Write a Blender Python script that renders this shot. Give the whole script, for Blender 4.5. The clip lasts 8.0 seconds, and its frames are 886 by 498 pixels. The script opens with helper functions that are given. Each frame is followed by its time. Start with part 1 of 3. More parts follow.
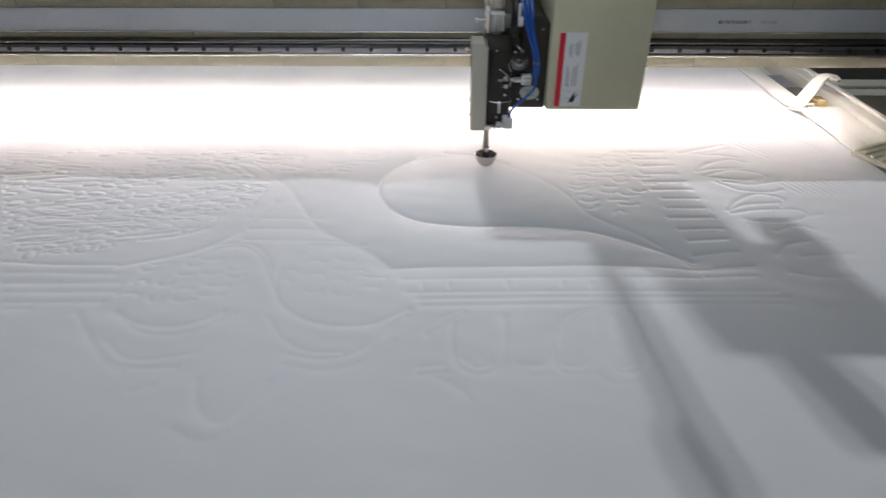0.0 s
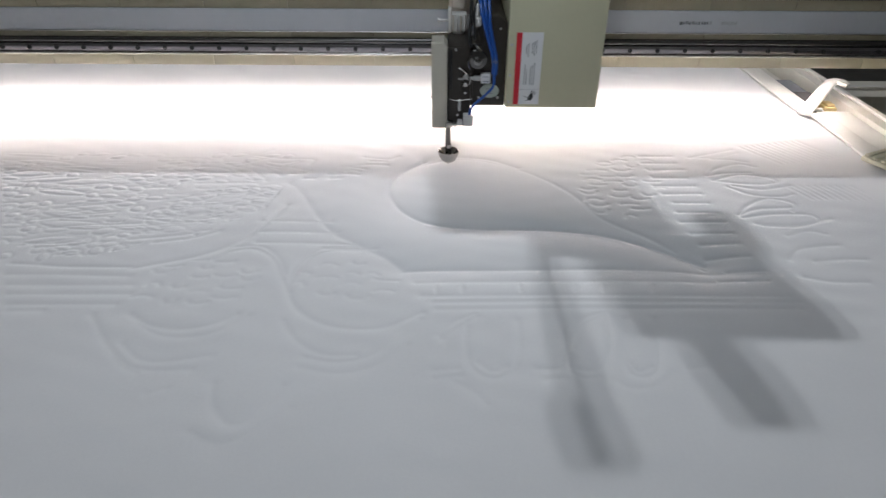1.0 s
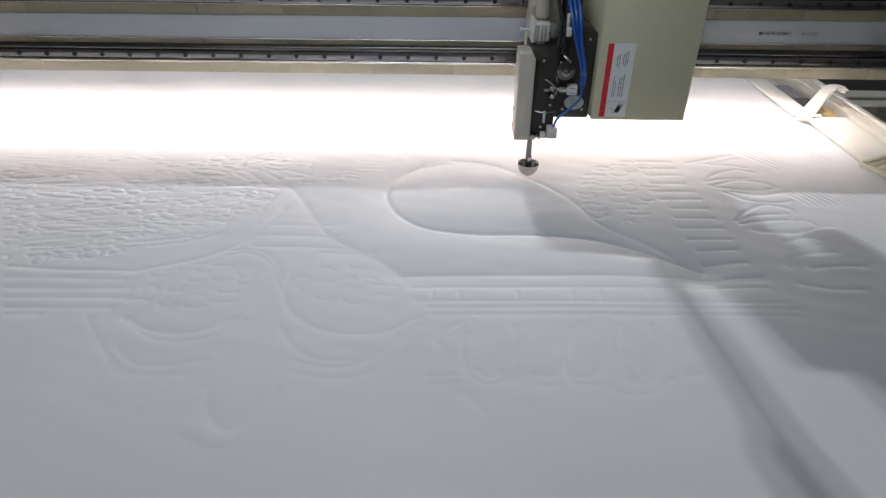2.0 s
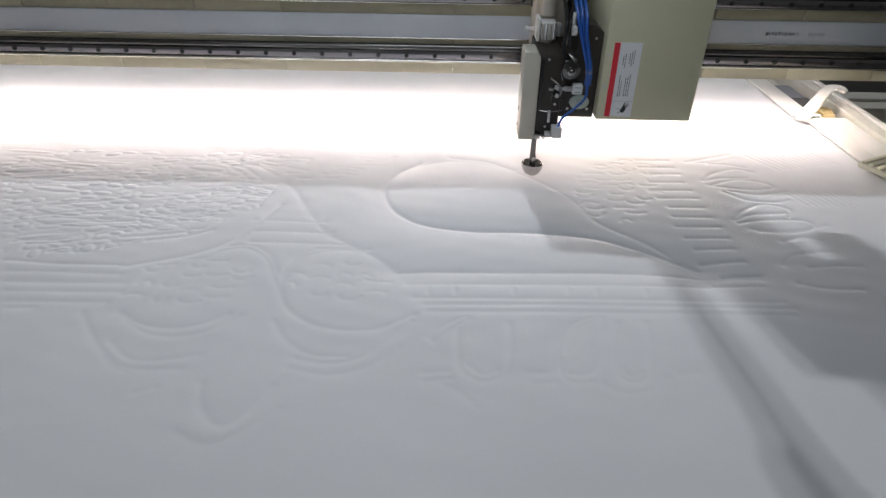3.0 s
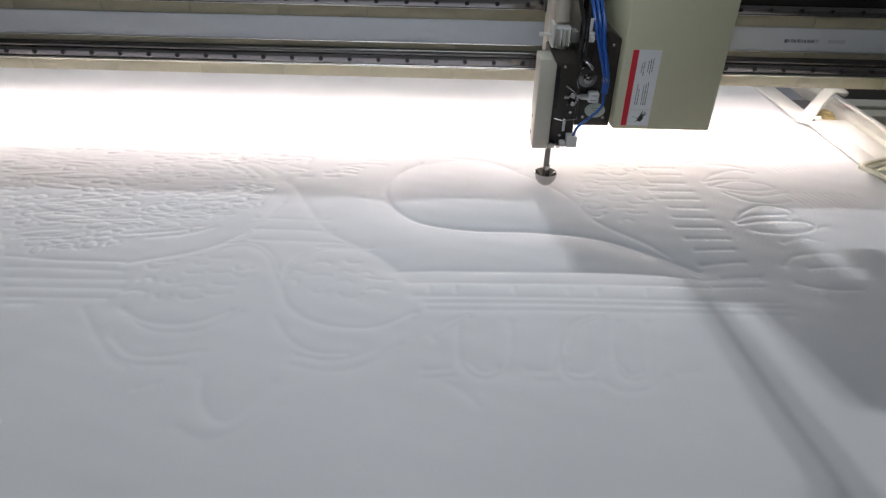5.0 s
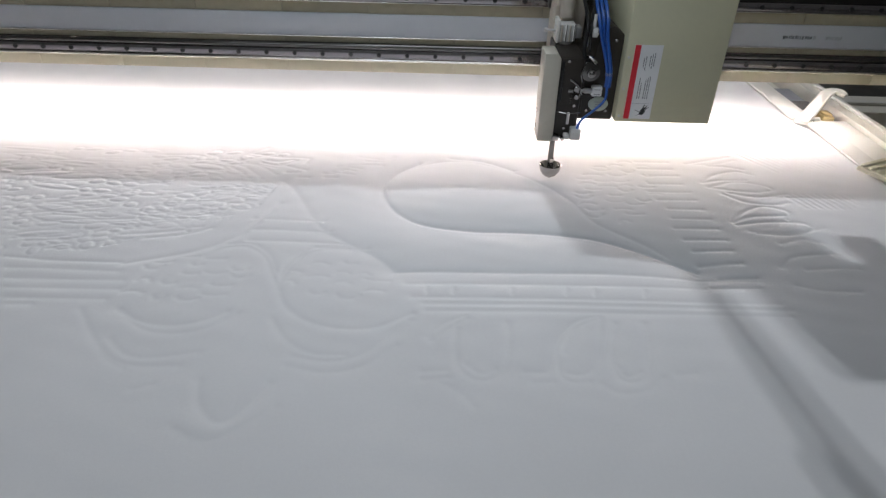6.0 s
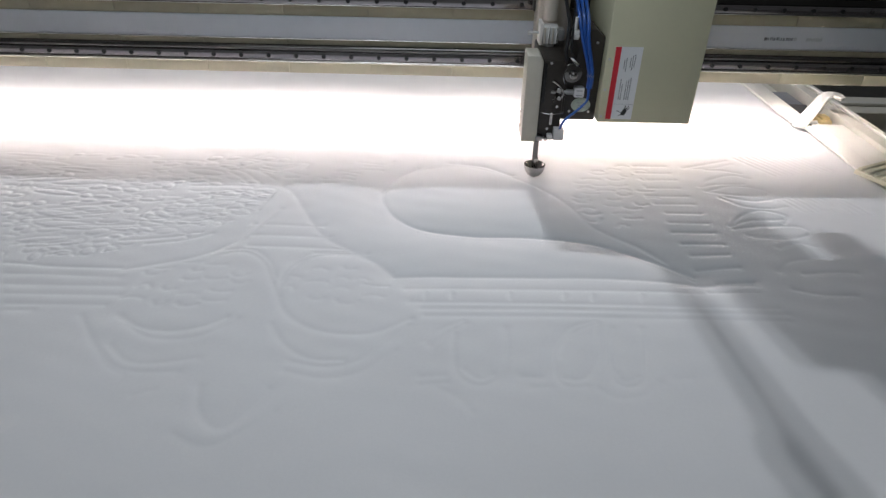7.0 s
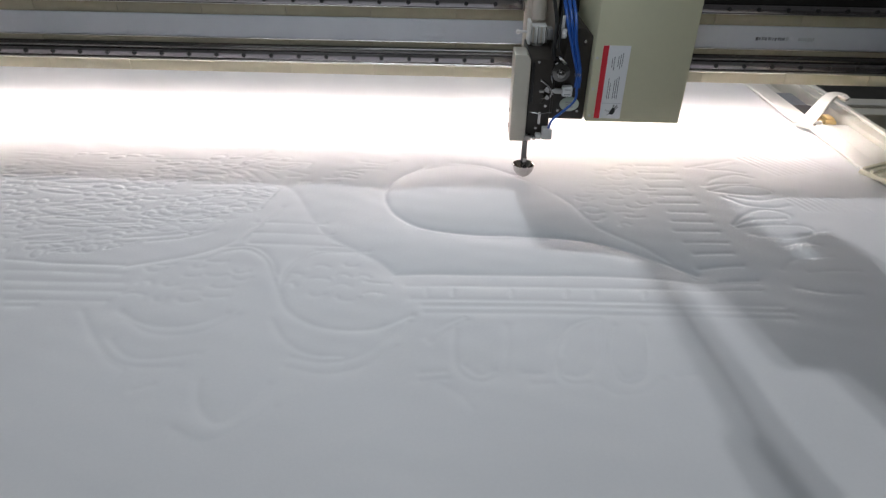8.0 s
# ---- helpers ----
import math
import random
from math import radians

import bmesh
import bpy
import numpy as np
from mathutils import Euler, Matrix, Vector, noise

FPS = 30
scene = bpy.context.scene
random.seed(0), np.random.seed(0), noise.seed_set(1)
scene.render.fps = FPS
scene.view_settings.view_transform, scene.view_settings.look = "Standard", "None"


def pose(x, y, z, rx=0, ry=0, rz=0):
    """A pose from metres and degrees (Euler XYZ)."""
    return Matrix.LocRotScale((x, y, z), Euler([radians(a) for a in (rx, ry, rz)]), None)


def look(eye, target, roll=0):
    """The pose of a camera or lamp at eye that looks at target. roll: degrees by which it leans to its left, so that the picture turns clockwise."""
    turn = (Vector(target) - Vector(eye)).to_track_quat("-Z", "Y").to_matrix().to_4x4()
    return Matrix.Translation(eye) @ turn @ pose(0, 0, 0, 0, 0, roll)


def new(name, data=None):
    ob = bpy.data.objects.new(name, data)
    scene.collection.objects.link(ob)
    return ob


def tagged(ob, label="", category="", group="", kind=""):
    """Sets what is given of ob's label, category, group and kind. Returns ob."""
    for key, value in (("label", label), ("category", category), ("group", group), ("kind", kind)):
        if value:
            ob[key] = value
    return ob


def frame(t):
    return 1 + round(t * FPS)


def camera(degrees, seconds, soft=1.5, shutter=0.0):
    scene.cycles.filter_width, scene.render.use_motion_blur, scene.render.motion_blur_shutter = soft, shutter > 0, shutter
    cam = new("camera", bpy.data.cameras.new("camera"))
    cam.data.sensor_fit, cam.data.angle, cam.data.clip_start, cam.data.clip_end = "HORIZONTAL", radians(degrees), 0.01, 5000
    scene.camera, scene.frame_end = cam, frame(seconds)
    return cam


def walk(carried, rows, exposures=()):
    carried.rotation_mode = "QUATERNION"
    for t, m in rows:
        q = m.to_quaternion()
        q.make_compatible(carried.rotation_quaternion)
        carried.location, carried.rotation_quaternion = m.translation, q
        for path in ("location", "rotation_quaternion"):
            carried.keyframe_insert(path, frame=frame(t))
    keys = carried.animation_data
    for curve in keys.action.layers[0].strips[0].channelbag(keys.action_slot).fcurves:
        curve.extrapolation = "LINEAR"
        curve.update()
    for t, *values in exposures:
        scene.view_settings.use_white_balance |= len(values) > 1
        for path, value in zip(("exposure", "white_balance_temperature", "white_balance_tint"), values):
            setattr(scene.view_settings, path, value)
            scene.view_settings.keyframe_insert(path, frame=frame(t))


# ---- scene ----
cam = camera(69.96, 8.0, soft=1.35, shutter=0.5)
# seconds, eye x, y, z, yaw, pitch, roll; the stretched cloth lies at z = 0
ROWS = [
    (0.0, 0.1869, -1.3817, 0.5392, 0.511, -32.777, 0.020),
    (0.5, 0.1720, -1.3810, 0.5429, 0.372, -32.842, 0.050),
    (1.0, 0.1702, -1.3826, 0.5410, 0.679, -32.529, 0.159),
    (1.5, 0.1707, -1.3805, 0.5441, 0.660, -32.310, 0.250),
    (3.0, 0.1793, -1.3787, 0.5397, 0.621, -32.420, 0.914),
    (3.5, 0.1764, -1.3783, 0.5341, 0.618, -32.500, 0.904),
    (4.0, 0.1737, -1.3820, 0.5381, 0.579, -32.680, 0.971),
    (4.5, 0.1754, -1.3837, 0.5369, 0.583, -32.291, 1.138),
    (6.0, 0.1807, -1.3814, 0.5374, 0.596, -32.256, 1.337),
    (6.5, 0.1832, -1.3820, 0.5388, 0.608, -32.062, 1.186),
    (7.0, 0.1842, -1.3834, 0.5439, 0.683, -32.055, 1.142),
    (7.5, 0.1829, -1.3808, 0.5399, 0.685, -31.923, 1.272),
    (8.0, 0.1889, -1.3874, 0.5333, 1.161, -31.623, 0.981),
]
walk(cam, [(t, pose(x, y, z, 0, 0, yaw) @ pose(0, 0, 0, 90 + pitch, 0, 0) @ pose(0, 0, 0, 0, 0, roll)) for t, x, y, z, yaw, pitch, roll in ROWS])
# seconds, head's travel along the beam, beam's travel over the cloth
TRAVEL = [
    (0.0, 0.0000, -0.0000),
    (0.2, -0.0480, 0.0150),
    (0.3, -0.0620, 0.0215),
    (0.5, -0.0853, 0.0296),
    (0.7, -0.0990, 0.0315),
    (0.9, -0.1040, 0.0320),
    (1.0, -0.0929, 0.0311),
    (1.2, -0.0600, 0.0310),
    (1.3, -0.0400, 0.0260),
    (1.5, 0.0241, 0.0180),
    (1.7, 0.0490, 0.0060),
    (2.8, 0.0860, -0.0090),
    (3.0, 0.0759, -0.0116),
    (3.5, 0.0523, -0.0306),
    (4.0, 0.0706, -0.0327),
    (4.5, 0.0918, -0.0542),
    (4.7, 0.0940, -0.0545),
    (5.8, 0.1030, -0.0250),
    (6.0, 0.1107, -0.0134),
    (6.5, 0.0937, 0.0069),
    (7.0, 0.0863, 0.0071),
    (7.5, 0.0588, 0.0043),
    (8.0, 0.0597, 0.0028),
]

# ---- world, hall key lamps, added fill lamps, exposure ----
world = bpy.data.worlds.new("world")
scene.world = world
world.use_nodes = True
world.node_tree.nodes["Background"].inputs[0].default_value = (0.55, 0.6, 0.68, 1)
world.node_tree.nodes["Background"].inputs[1].default_value = 0.02
scene.view_settings.exposure = 0.0
FLOOR, CEIL = -0.95, 4.2


def area_lamp(name, at, target, sx, sy, watts, colour):
    data = bpy.data.lights.new(name, "AREA")
    data.shape, data.size, data.size_y, data.energy, data.color = "RECTANGLE", sx, sy, watts, colour
    ob = new(name, data)
    ob.matrix_world = look(at, target)
    return ob


KEY = (-0.11, 2.33, 3.2)
for lx in (-0.044, 0.044):
    area_lamp("hall_key_lamp", (KEY[0] + lx, KEY[1], KEY[2]), (0.3, -0.5, 0), 0.042, 0.042, 29.0, (0.93, 0.965, 1.0))
# Added unseen fill, hung low so its falloff dims the cloth's corners.
area_lamp("added_low_fill", (0.14, -0.50, 1.0), (0.14, -0.50, 0), 0.6, 0.4, 2.55, (0.82, 0.91, 1.0))
# Added unseen fill from the camera's side, brightens the machine's front faces.
area_lamp("added_front_fill", (-0.95, -3.3, 2.3), (0.2, 0.0, 0.2), 1.2, 0.9, 8.0, (0.86, 0.93, 1.0))


# ---- materials ----
def material(name, colour, rough=0.5, metal=0.0, grain=0.06, scale=40.0, bump=0.0, bump_scale=300.0, stain=0.0, coat=0.0, spread=0.0):
    mat = bpy.data.materials.new(name)
    mat.use_nodes = True
    nt = mat.node_tree
    bsdf = nt.nodes["Principled BSDF"]
    bsdf.inputs["Roughness"].default_value = rough
    bsdf.inputs["Metallic"].default_value = metal
    bsdf.inputs["Coat Weight"].default_value = coat
    co = nt.nodes.new("ShaderNodeTexCoord")
    n1 = nt.nodes.new("ShaderNodeTexNoise")
    n1.inputs["Scale"].default_value, n1.inputs["Detail"].default_value = scale, 6
    n2 = nt.nodes.new("ShaderNodeTexNoise")
    n2.inputs["Scale"].default_value, n2.inputs["Detail"].default_value = 4.0, 3
    nt.links.new(co.outputs["Object"], n1.inputs["Vector"])
    nt.links.new(co.outputs["Object"], n2.inputs["Vector"])
    mix = nt.nodes.new("ShaderNodeMix")
    mix.data_type = "RGBA"
    dark = [c * (1 - grain * 2) for c in colour]
    light = [min(1, c * (1 + grain)) for c in colour]
    mix.inputs["A"].default_value, mix.inputs["B"].default_value = (*dark, 1), (*light, 1)
    nt.links.new(n1.outputs["Fac"], mix.inputs["Factor"])
    out = mix.outputs["Result"]
    if stain or spread:
        ramp = nt.nodes.new("ShaderNodeMapRange")
        ramp.inputs["From Min"].default_value, ramp.inputs["From Max"].default_value = 0.35, 0.65
        ramp.inputs["To Min"].default_value, ramp.inputs["To Max"].default_value = 1 - stain, 1.0
        nt.links.new(n2.outputs["Fac"], ramp.inputs["Value"])
        hsv = nt.nodes.new("ShaderNodeHueSaturation")
        if spread:
            info = nt.nodes.new("ShaderNodeObjectInfo")
            each = nt.nodes.new("ShaderNodeMapRange")
            each.inputs["To Min"].default_value, each.inputs["To Max"].default_value = 1 - spread, 1 + spread
            nt.links.new(info.outputs["Random"], each.inputs["Value"])
            mul = nt.nodes.new("ShaderNodeMath")
            mul.operation = "MULTIPLY"
            nt.links.new(ramp.outputs[0], mul.inputs[0])
            nt.links.new(each.outputs[0], mul.inputs[1])
            nt.links.new(mul.outputs[0], hsv.inputs["Value"])
        else:
            nt.links.new(ramp.outputs[0], hsv.inputs["Value"])
        nt.links.new(out, hsv.inputs["Color"])
        out = hsv.outputs["Color"]
    nt.links.new(out, bsdf.inputs["Base Color"])
    rr = nt.nodes.new("ShaderNodeMapRange")
    rr.inputs["To Min"].default_value, rr.inputs["To Max"].default_value = max(0.03, rough - 0.08), min(1, rough + 0.08)
    nt.links.new(n1.outputs["Fac"], rr.inputs["Value"])
    nt.links.new(rr.outputs[0], bsdf.inputs["Roughness"])
    if bump:
        n3 = nt.nodes.new("ShaderNodeTexNoise")
        n3.inputs["Scale"].default_value, n3.inputs["Detail"].default_value = bump_scale, 4
        nt.links.new(co.outputs["Object"], n3.inputs["Vector"])
        bp = nt.nodes.new("ShaderNodeBump")
        bp.inputs["Strength"].default_value, bp.inputs["Distance"].default_value = bump, 0.002
        nt.links.new(n3.outputs["Fac"], bp.inputs["Height"])
        nt.links.new(bp.outputs[0], bsdf.inputs["Normal"])
    return mat


def glowing(name, colour, strength):
    mat = bpy.data.materials.new(name)
    mat.use_nodes = True
    bsdf = mat.node_tree.nodes["Principled BSDF"]
    bsdf.inputs["Base Color"].default_value = (0.8, 0.8, 0.8, 1)
    bsdf.inputs["Emission Color"].default_value = (*colour, 1)
    bsdf.inputs["Emission Strength"].default_value = strength
    return mat


def clear(name, tint, rough=0.05):
    mat = bpy.data.materials.new(name)
    mat.use_nodes = True
    bsdf = mat.node_tree.nodes["Principled BSDF"]
    bsdf.inputs["Base Color"].default_value = (*tint, 1)
    bsdf.inputs["Roughness"].default_value = rough
    bsdf.inputs["Transmission Weight"].default_value = 0.85
    bsdf.inputs["IOR"].default_value = 1.45
    return mat


CLOTH = material("white_quilt_cloth", (0.775, 0.78, 0.80), 0.9, grain=0.015, scale=220, bump=0.07, bump_scale=520, stain=0.035)
CREAM = material("cream_enamel", (0.64, 0.62, 0.44), 0.42, grain=0.02, scale=120, bump=0.04, bump_scale=500, stain=0.05)
CREAM_COVER = material("cream_cover_strip", (0.66, 0.62, 0.48), 0.5, grain=0.03, scale=90, stain=0.1, spread=0.05)
OLIVE_COVER = material("olive_grey_cover_strip", (0.36, 0.335, 0.245), 0.5, grain=0.05, scale=70, stain=0.16, spread=0.07)
PLATE = material("warm_grey_enamel", (0.60, 0.565, 0.48), 0.4, grain=0.02, scale=120, stain=0.04)
BELT = material("pale_grey_belt", (0.49, 0.52, 0.565), 0.55, grain=0.02, scale=60, stain=0.06)
STEEL = material("ground_rail_steel", (0.38, 0.36, 0.37), 0.15, 0.9, grain=0.02, scale=30, stain=0.06)
CHROME = material("polished_steel", (0.36, 0.35, 0.34), 0.16, 1.0, grain=0.04, scale=70, stain=0.12)
DARK = material("charcoal_casting", (0.044, 0.036, 0.030), 0.45, grain=0.15, scale=90, bump=0.1, bump_scale=400, stain=0.25)
BLACK = material("black_plastic", (0.012, 0.012, 0.013), 0.4, grain=0.15, scale=60)
RECESS = material("dark_channel", (0.03, 0.028, 0.025), 0.35, grain=0.2, scale=40, stain=0.3)
BLUE = material("blue_air_hose", (0.02, 0.10, 0.42), 0.3, grain=0.05, scale=60)
RED = material("red_label_ink", (0.72, 0.025, 0.045), 0.45, grain=0.03)
LABEL = material("white_label_vinyl", (0.86, 0.87, 0.88), 0.4, grain=0.02)
INK = material("black_label_ink", (0.03, 0.03, 0.03), 0.5, grain=0.05)
GREYINK = material("grey_print", (0.16, 0.17, 0.19), 0.5, grain=0.1)
FADED = material("faded_print", (0.36, 0.38, 0.41), 0.5, grain=0.1)
WHITE = material("white_plastic", (0.64, 0.63, 0.60), 0.38, grain=0.02, stain=0.05)
LIP = material("polished_trim_edge", (0.92, 0.90, 0.87), 0.12, 1.0, grain=0.03, stain=0.03)
IVORY = material("bright_white_plastic", (0.84, 0.82, 0.78), 0.35, grain=0.02, stain=0.04)
FROST = material("frosted_plastic", (0.78, 0.77, 0.75), 0.25, grain=0.05, scale=90, stain=0.12)
GREYCAST = material("warm_grey_cast_metal", (0.70, 0.63, 0.55), 0.4, 0.2, grain=0.06, scale=60, stain=0.15)
BADGE = material("pale_green_badge", (0.56, 0.64, 0.58), 0.35, grain=0.03)
FOOT = material("bright_polished_steel", (0.58, 0.56, 0.54), 0.2, 1.0, grain=0.06, scale=90, stain=0.3)
ALU = material("milled_aluminium", (0.66, 0.66, 0.66), 0.36, 0.75, grain=0.06, scale=70, stain=0.1)
RAILWHITE = material("white_enamel_rail", (0.68, 0.66, 0.60), 0.45, grain=0.03, stain=0.08)
FOAM = material("grey_felt_pad", (0.13, 0.12, 0.12), 0.9, grain=0.12, scale=200, bump=0.3, bump_scale=500)
PAD = material("blue_grey_pad", (0.27, 0.28, 0.31), 0.6, grain=0.06, stain=0.1)
WOOD = material("pale_varnished_wood", (0.83, 0.78, 0.62), 0.45, grain=0.12, scale=30, bump=0.1, bump_scale=90, stain=0.12)
AMBER = material("amber_plastic", (0.72, 0.56, 0.28), 0.4, grain=0.08, stain=0.15)
ACRYLIC = clear("clear_acrylic", (0.9, 0.92, 0.94))
SHAFT = material("dark_polished_shaft", (0.17, 0.165, 0.16), 0.18, 0.9, grain=0.05, scale=50, stain=0.1)
LED = glowing("led_strip_glow", (1.0, 0.868, 0.830), 55.0)
CONCRETE = material("grey_workshop_concrete", (0.17, 0.165, 0.155), 0.7, grain=0.1, scale=12, bump=0.1, bump_scale=60, stain=0.25)
PAINT = material("pale_hall_paint", (0.62, 0.62, 0.60), 0.8, grain=0.03, scale=8, stain=0.08)


# ---- mesh helpers ----
def box(x0, x1, y0, y1, z0, z1, bev=0.0, seg=2):
    bm = bmesh.new()
    bmesh.ops.create_cube(bm, size=1)
    for v in bm.verts:
        v.co = ((x0 + x1) / 2 + v.co.x * (x1 - x0), (y0 + y1) / 2 + v.co.y * (y1 - y0), (z0 + z1) / 2 + v.co.z * (z1 - z0))
    if bev:
        bmesh.ops.bevel(bm, geom=list(bm.edges), offset=bev, segments=seg, profile=0.5, affect="EDGES")
    return bm


def lathe(at, profile, axis="z", n=32):
    """Turned part: profile of (radius, height) along the axis."""
    bm = bmesh.new()
    rings = []
    for r, hgt in profile:
        ring = []
        for i in range(n):
            a = 2 * math.pi * i / n
            c = (r * math.cos(a), r * math.sin(a), hgt)
            if axis == "y":
                c = (c[0], -c[2], c[1])
            elif axis == "x":
                c = (c[2], c[0], c[1])
            ring.append(bm.verts.new(Vector(at) + Vector(c)))
        rings.append(ring)
    for a, b in zip(rings, rings[1:]):
        for i in range(n):
            bm.faces.new((a[i], a[(i + 1) % n], b[(i + 1) % n], b[i]))
    bm.faces.new(rings[0][::-1])
    bm.faces.new(rings[-1])
    bmesh.ops.recalc_face_normals(bm, faces=list(bm.faces))
    return bm


def rod(at, r, length, axis="z", bev=0.0008, n=20):
    return lathe(at, [(r - bev, 0), (r, bev), (r, length - bev), (r - bev, length)], axis, n)


def smooth_line(points, step=0.002):
    """Catmull-Rom points through a few control points."""
    p = [np.array(q, float) for q in points]
    p = [2 * p[0] - p[1]] + p + [2 * p[-1] - p[-2]]
    out = []
    for i in range(1, len(p) - 2):
        n = max(2, int(np.linalg.norm(p[i + 1] - p[i]) / step))
        for k in range(n):
            t = k / n
            out.append(0.5 * (2 * p[i] + (p[i + 1] - p[i - 1]) * t + (2 * p[i - 1] - 5 * p[i] + 4 * p[i + 1] - p[i + 2]) * t * t
                              + (3 * p[i] - p[i - 1] - 3 * p[i + 1] + p[i + 2]) * t ** 3))
    out.append(p[-2])
    return np.array(out)


def tube(points, r, n=10, step=0.006, flat=1.0, round_ends=False):
    line = [Vector(q) for q in smooth_line(points, step)]
    bm = bmesh.new()
    rings = []
    side = None
    for i, q in enumerate(line):
        d = (line[min(i + 1, len(line) - 1)] - line[max(i - 1, 0)]).normalized()
        if side is None:
            side = d.orthogonal().normalized()
        side = (side - d * side.dot(d)).normalized()
        up = d.cross(side)
        f = min(1.0, (0.35, 0.72, 0.92, 1.0)[min(3, i, len(line) - 1 - i)]) if round_ends else 1.0
        rings.append([bm.verts.new(q + f * r * (math.cos(2 * math.pi * k / n) * side + flat * math.sin(2 * math.pi * k / n) * up)) for k in range(n)])
    for a, b in zip(rings, rings[1:]):
        for k in range(n):
            bm.faces.new((a[k], a[(k + 1) % n], b[(k + 1) % n], b[k]))
    bm.faces.new(rings[0][::-1])
    bm.faces.new(rings[-1])
    bmesh.ops.recalc_face_normals(bm, faces=list(bm.faces))
    return bm


def prism(outline, y0, y1, bev=0.0):
    """Extrude an outline of (x, z) between two depths."""
    bm = bmesh.new()
    a = [bm.verts.new((x, y0, z)) for x, z in outline]
    b = [bm.verts.new((x, y1, z)) for x, z in outline]
    n = len(a)
    bm.faces.new(a)
    bm.faces.new(b[::-1])
    for i in range(n):
        bm.faces.new((a[i], b[i], b[(i + 1) % n], a[(i + 1) % n]))
    bmesh.ops.recalc_face_normals(bm, faces=list(bm.faces))
    if bev:
        bmesh.ops.bevel(bm, geom=list(bm.edges), offset=bev, segments=2, profile=0.5, affect="EDGES")
    return bm


def join(*bms):
    out = bmesh.new()
    for b in bms:
        me = bpy.data.meshes.new("join")
        b.to_mesh(me)
        out.from_mesh(me)
        bpy.data.meshes.remove(me)
        b.free()
    return out


def mesh_of(name, bm, mat, smooth=True):
    me = bpy.data.meshes.new(name)
    bm.to_mesh(me)
    bm.free()
    me.materials.append(mat)
    if smooth:
        me.shade_smooth()
        me.set_sharp_from_angle(angle=radians(35))
    return me


def root(name, x, y, z):
    ob = new(name)
    ob.empty_display_size = 0.05
    ob.location = (x, y, z)
    return ob


def origin(ob):
    o = Vector(ob.location)
    while ob.parent:
        ob = ob.parent
        o += Vector(ob.location)
    return o


def part(name, bm, mat, parent, label=""):
    """One mesh, given in the place's own metres, as a part of a thing or of a part."""
    bmesh.ops.translate(bm, verts=bm.verts, vec=-origin(parent))
    ob = new(name, mesh_of(name, bm, mat))
    ob.parent = parent
    return tagged(ob, label)


def solid(name, bm, mat, label="", category="", kind="", group=""):
    return tagged(new(name, mesh_of(name, bm, mat)), label, category, group, kind)


# ---- the hall ----
solid("floor", box(-7, 7, -6, 8, FLOOR - 0.1, FLOOR), CONCRETE, "grey stained concrete workshop floor", "floor", "structure")
solid("ceiling", box(-7, 7, -6, 8, CEIL, CEIL + 0.1), PAINT, "pale painted workshop ceiling", "ceiling", "structure")
solid("wall_north", box(-7, 7, 8, 8.2, FLOOR, CEIL), PAINT, "pale painted hall wall", "wall", "structure")
solid("wall_south", box(-7, 7, -6.2, -6, FLOOR, CEIL), PAINT, "pale painted hall wall", "wall", "structure")
solid("wall_east", box(7, 7.2, -6, 8, FLOOR, CEIL), PAINT, "pale painted hall wall", "wall", "structure")
solid("wall_west", box(-7.2, -7, -6, 8, FLOOR, CEIL), PAINT, "pale painted hall wall", "wall", "structure")

# ---- the stretched cloth ----
X0, X1, Y0, Y1, STEP = -1.45, 1.0185, -1.35, 0.75, 0.0024
NX, NY = int((X1 - X0) / STEP) + 1, int((Y1 - Y0) / STEP) + 1
gx, gy = np.meshgrid(X0 + STEP * np.arange(NX), Y0 + STEP * np.arange(NY))
FAR = 0.12
groove = np.zeros((NY, NX))
wide = np.zeros((NY, NX))
dome = np.zeros((NY, NX))


def stitch(points, depth=0.003, width=0.006, swell_by=0.0):
    """Sew one line into the cloth: it sinks by depth and recovers over width; swell_by: how far the padding swells beside it."""
    reach = FAR if swell_by else 2.6 * width
    if swell_by:
        beside = np.full((NY, NX), 9.0)
    for x, y in smooth_line(points, 0.003):
        i0, i1 = max(0, int((x - reach - X0) / STEP)), min(NX, int((x + reach - X0) / STEP) + 2)
        j0, j1 = max(0, int((y - reach - Y0) / STEP)), min(NY, int((y + reach - Y0) / STEP) + 2)
        if i0 >= i1 or j0 >= j1:
            continue
        d = np.hypot(gx[j0:j1, i0:i1] - x, gy[j0:j1, i0:i1] - y)
        g = groove[j0:j1, i0:i1]
        np.maximum(g, depth * np.exp(-(d / width) ** 1.3), out=g)
        if swell_by:
            w = beside[j0:j1, i0:i1]
            np.minimum(w, d, out=w)
    if swell_by:
        wide[:] += swell_by * np.exp(-(beside / 0.04) ** 1.5)


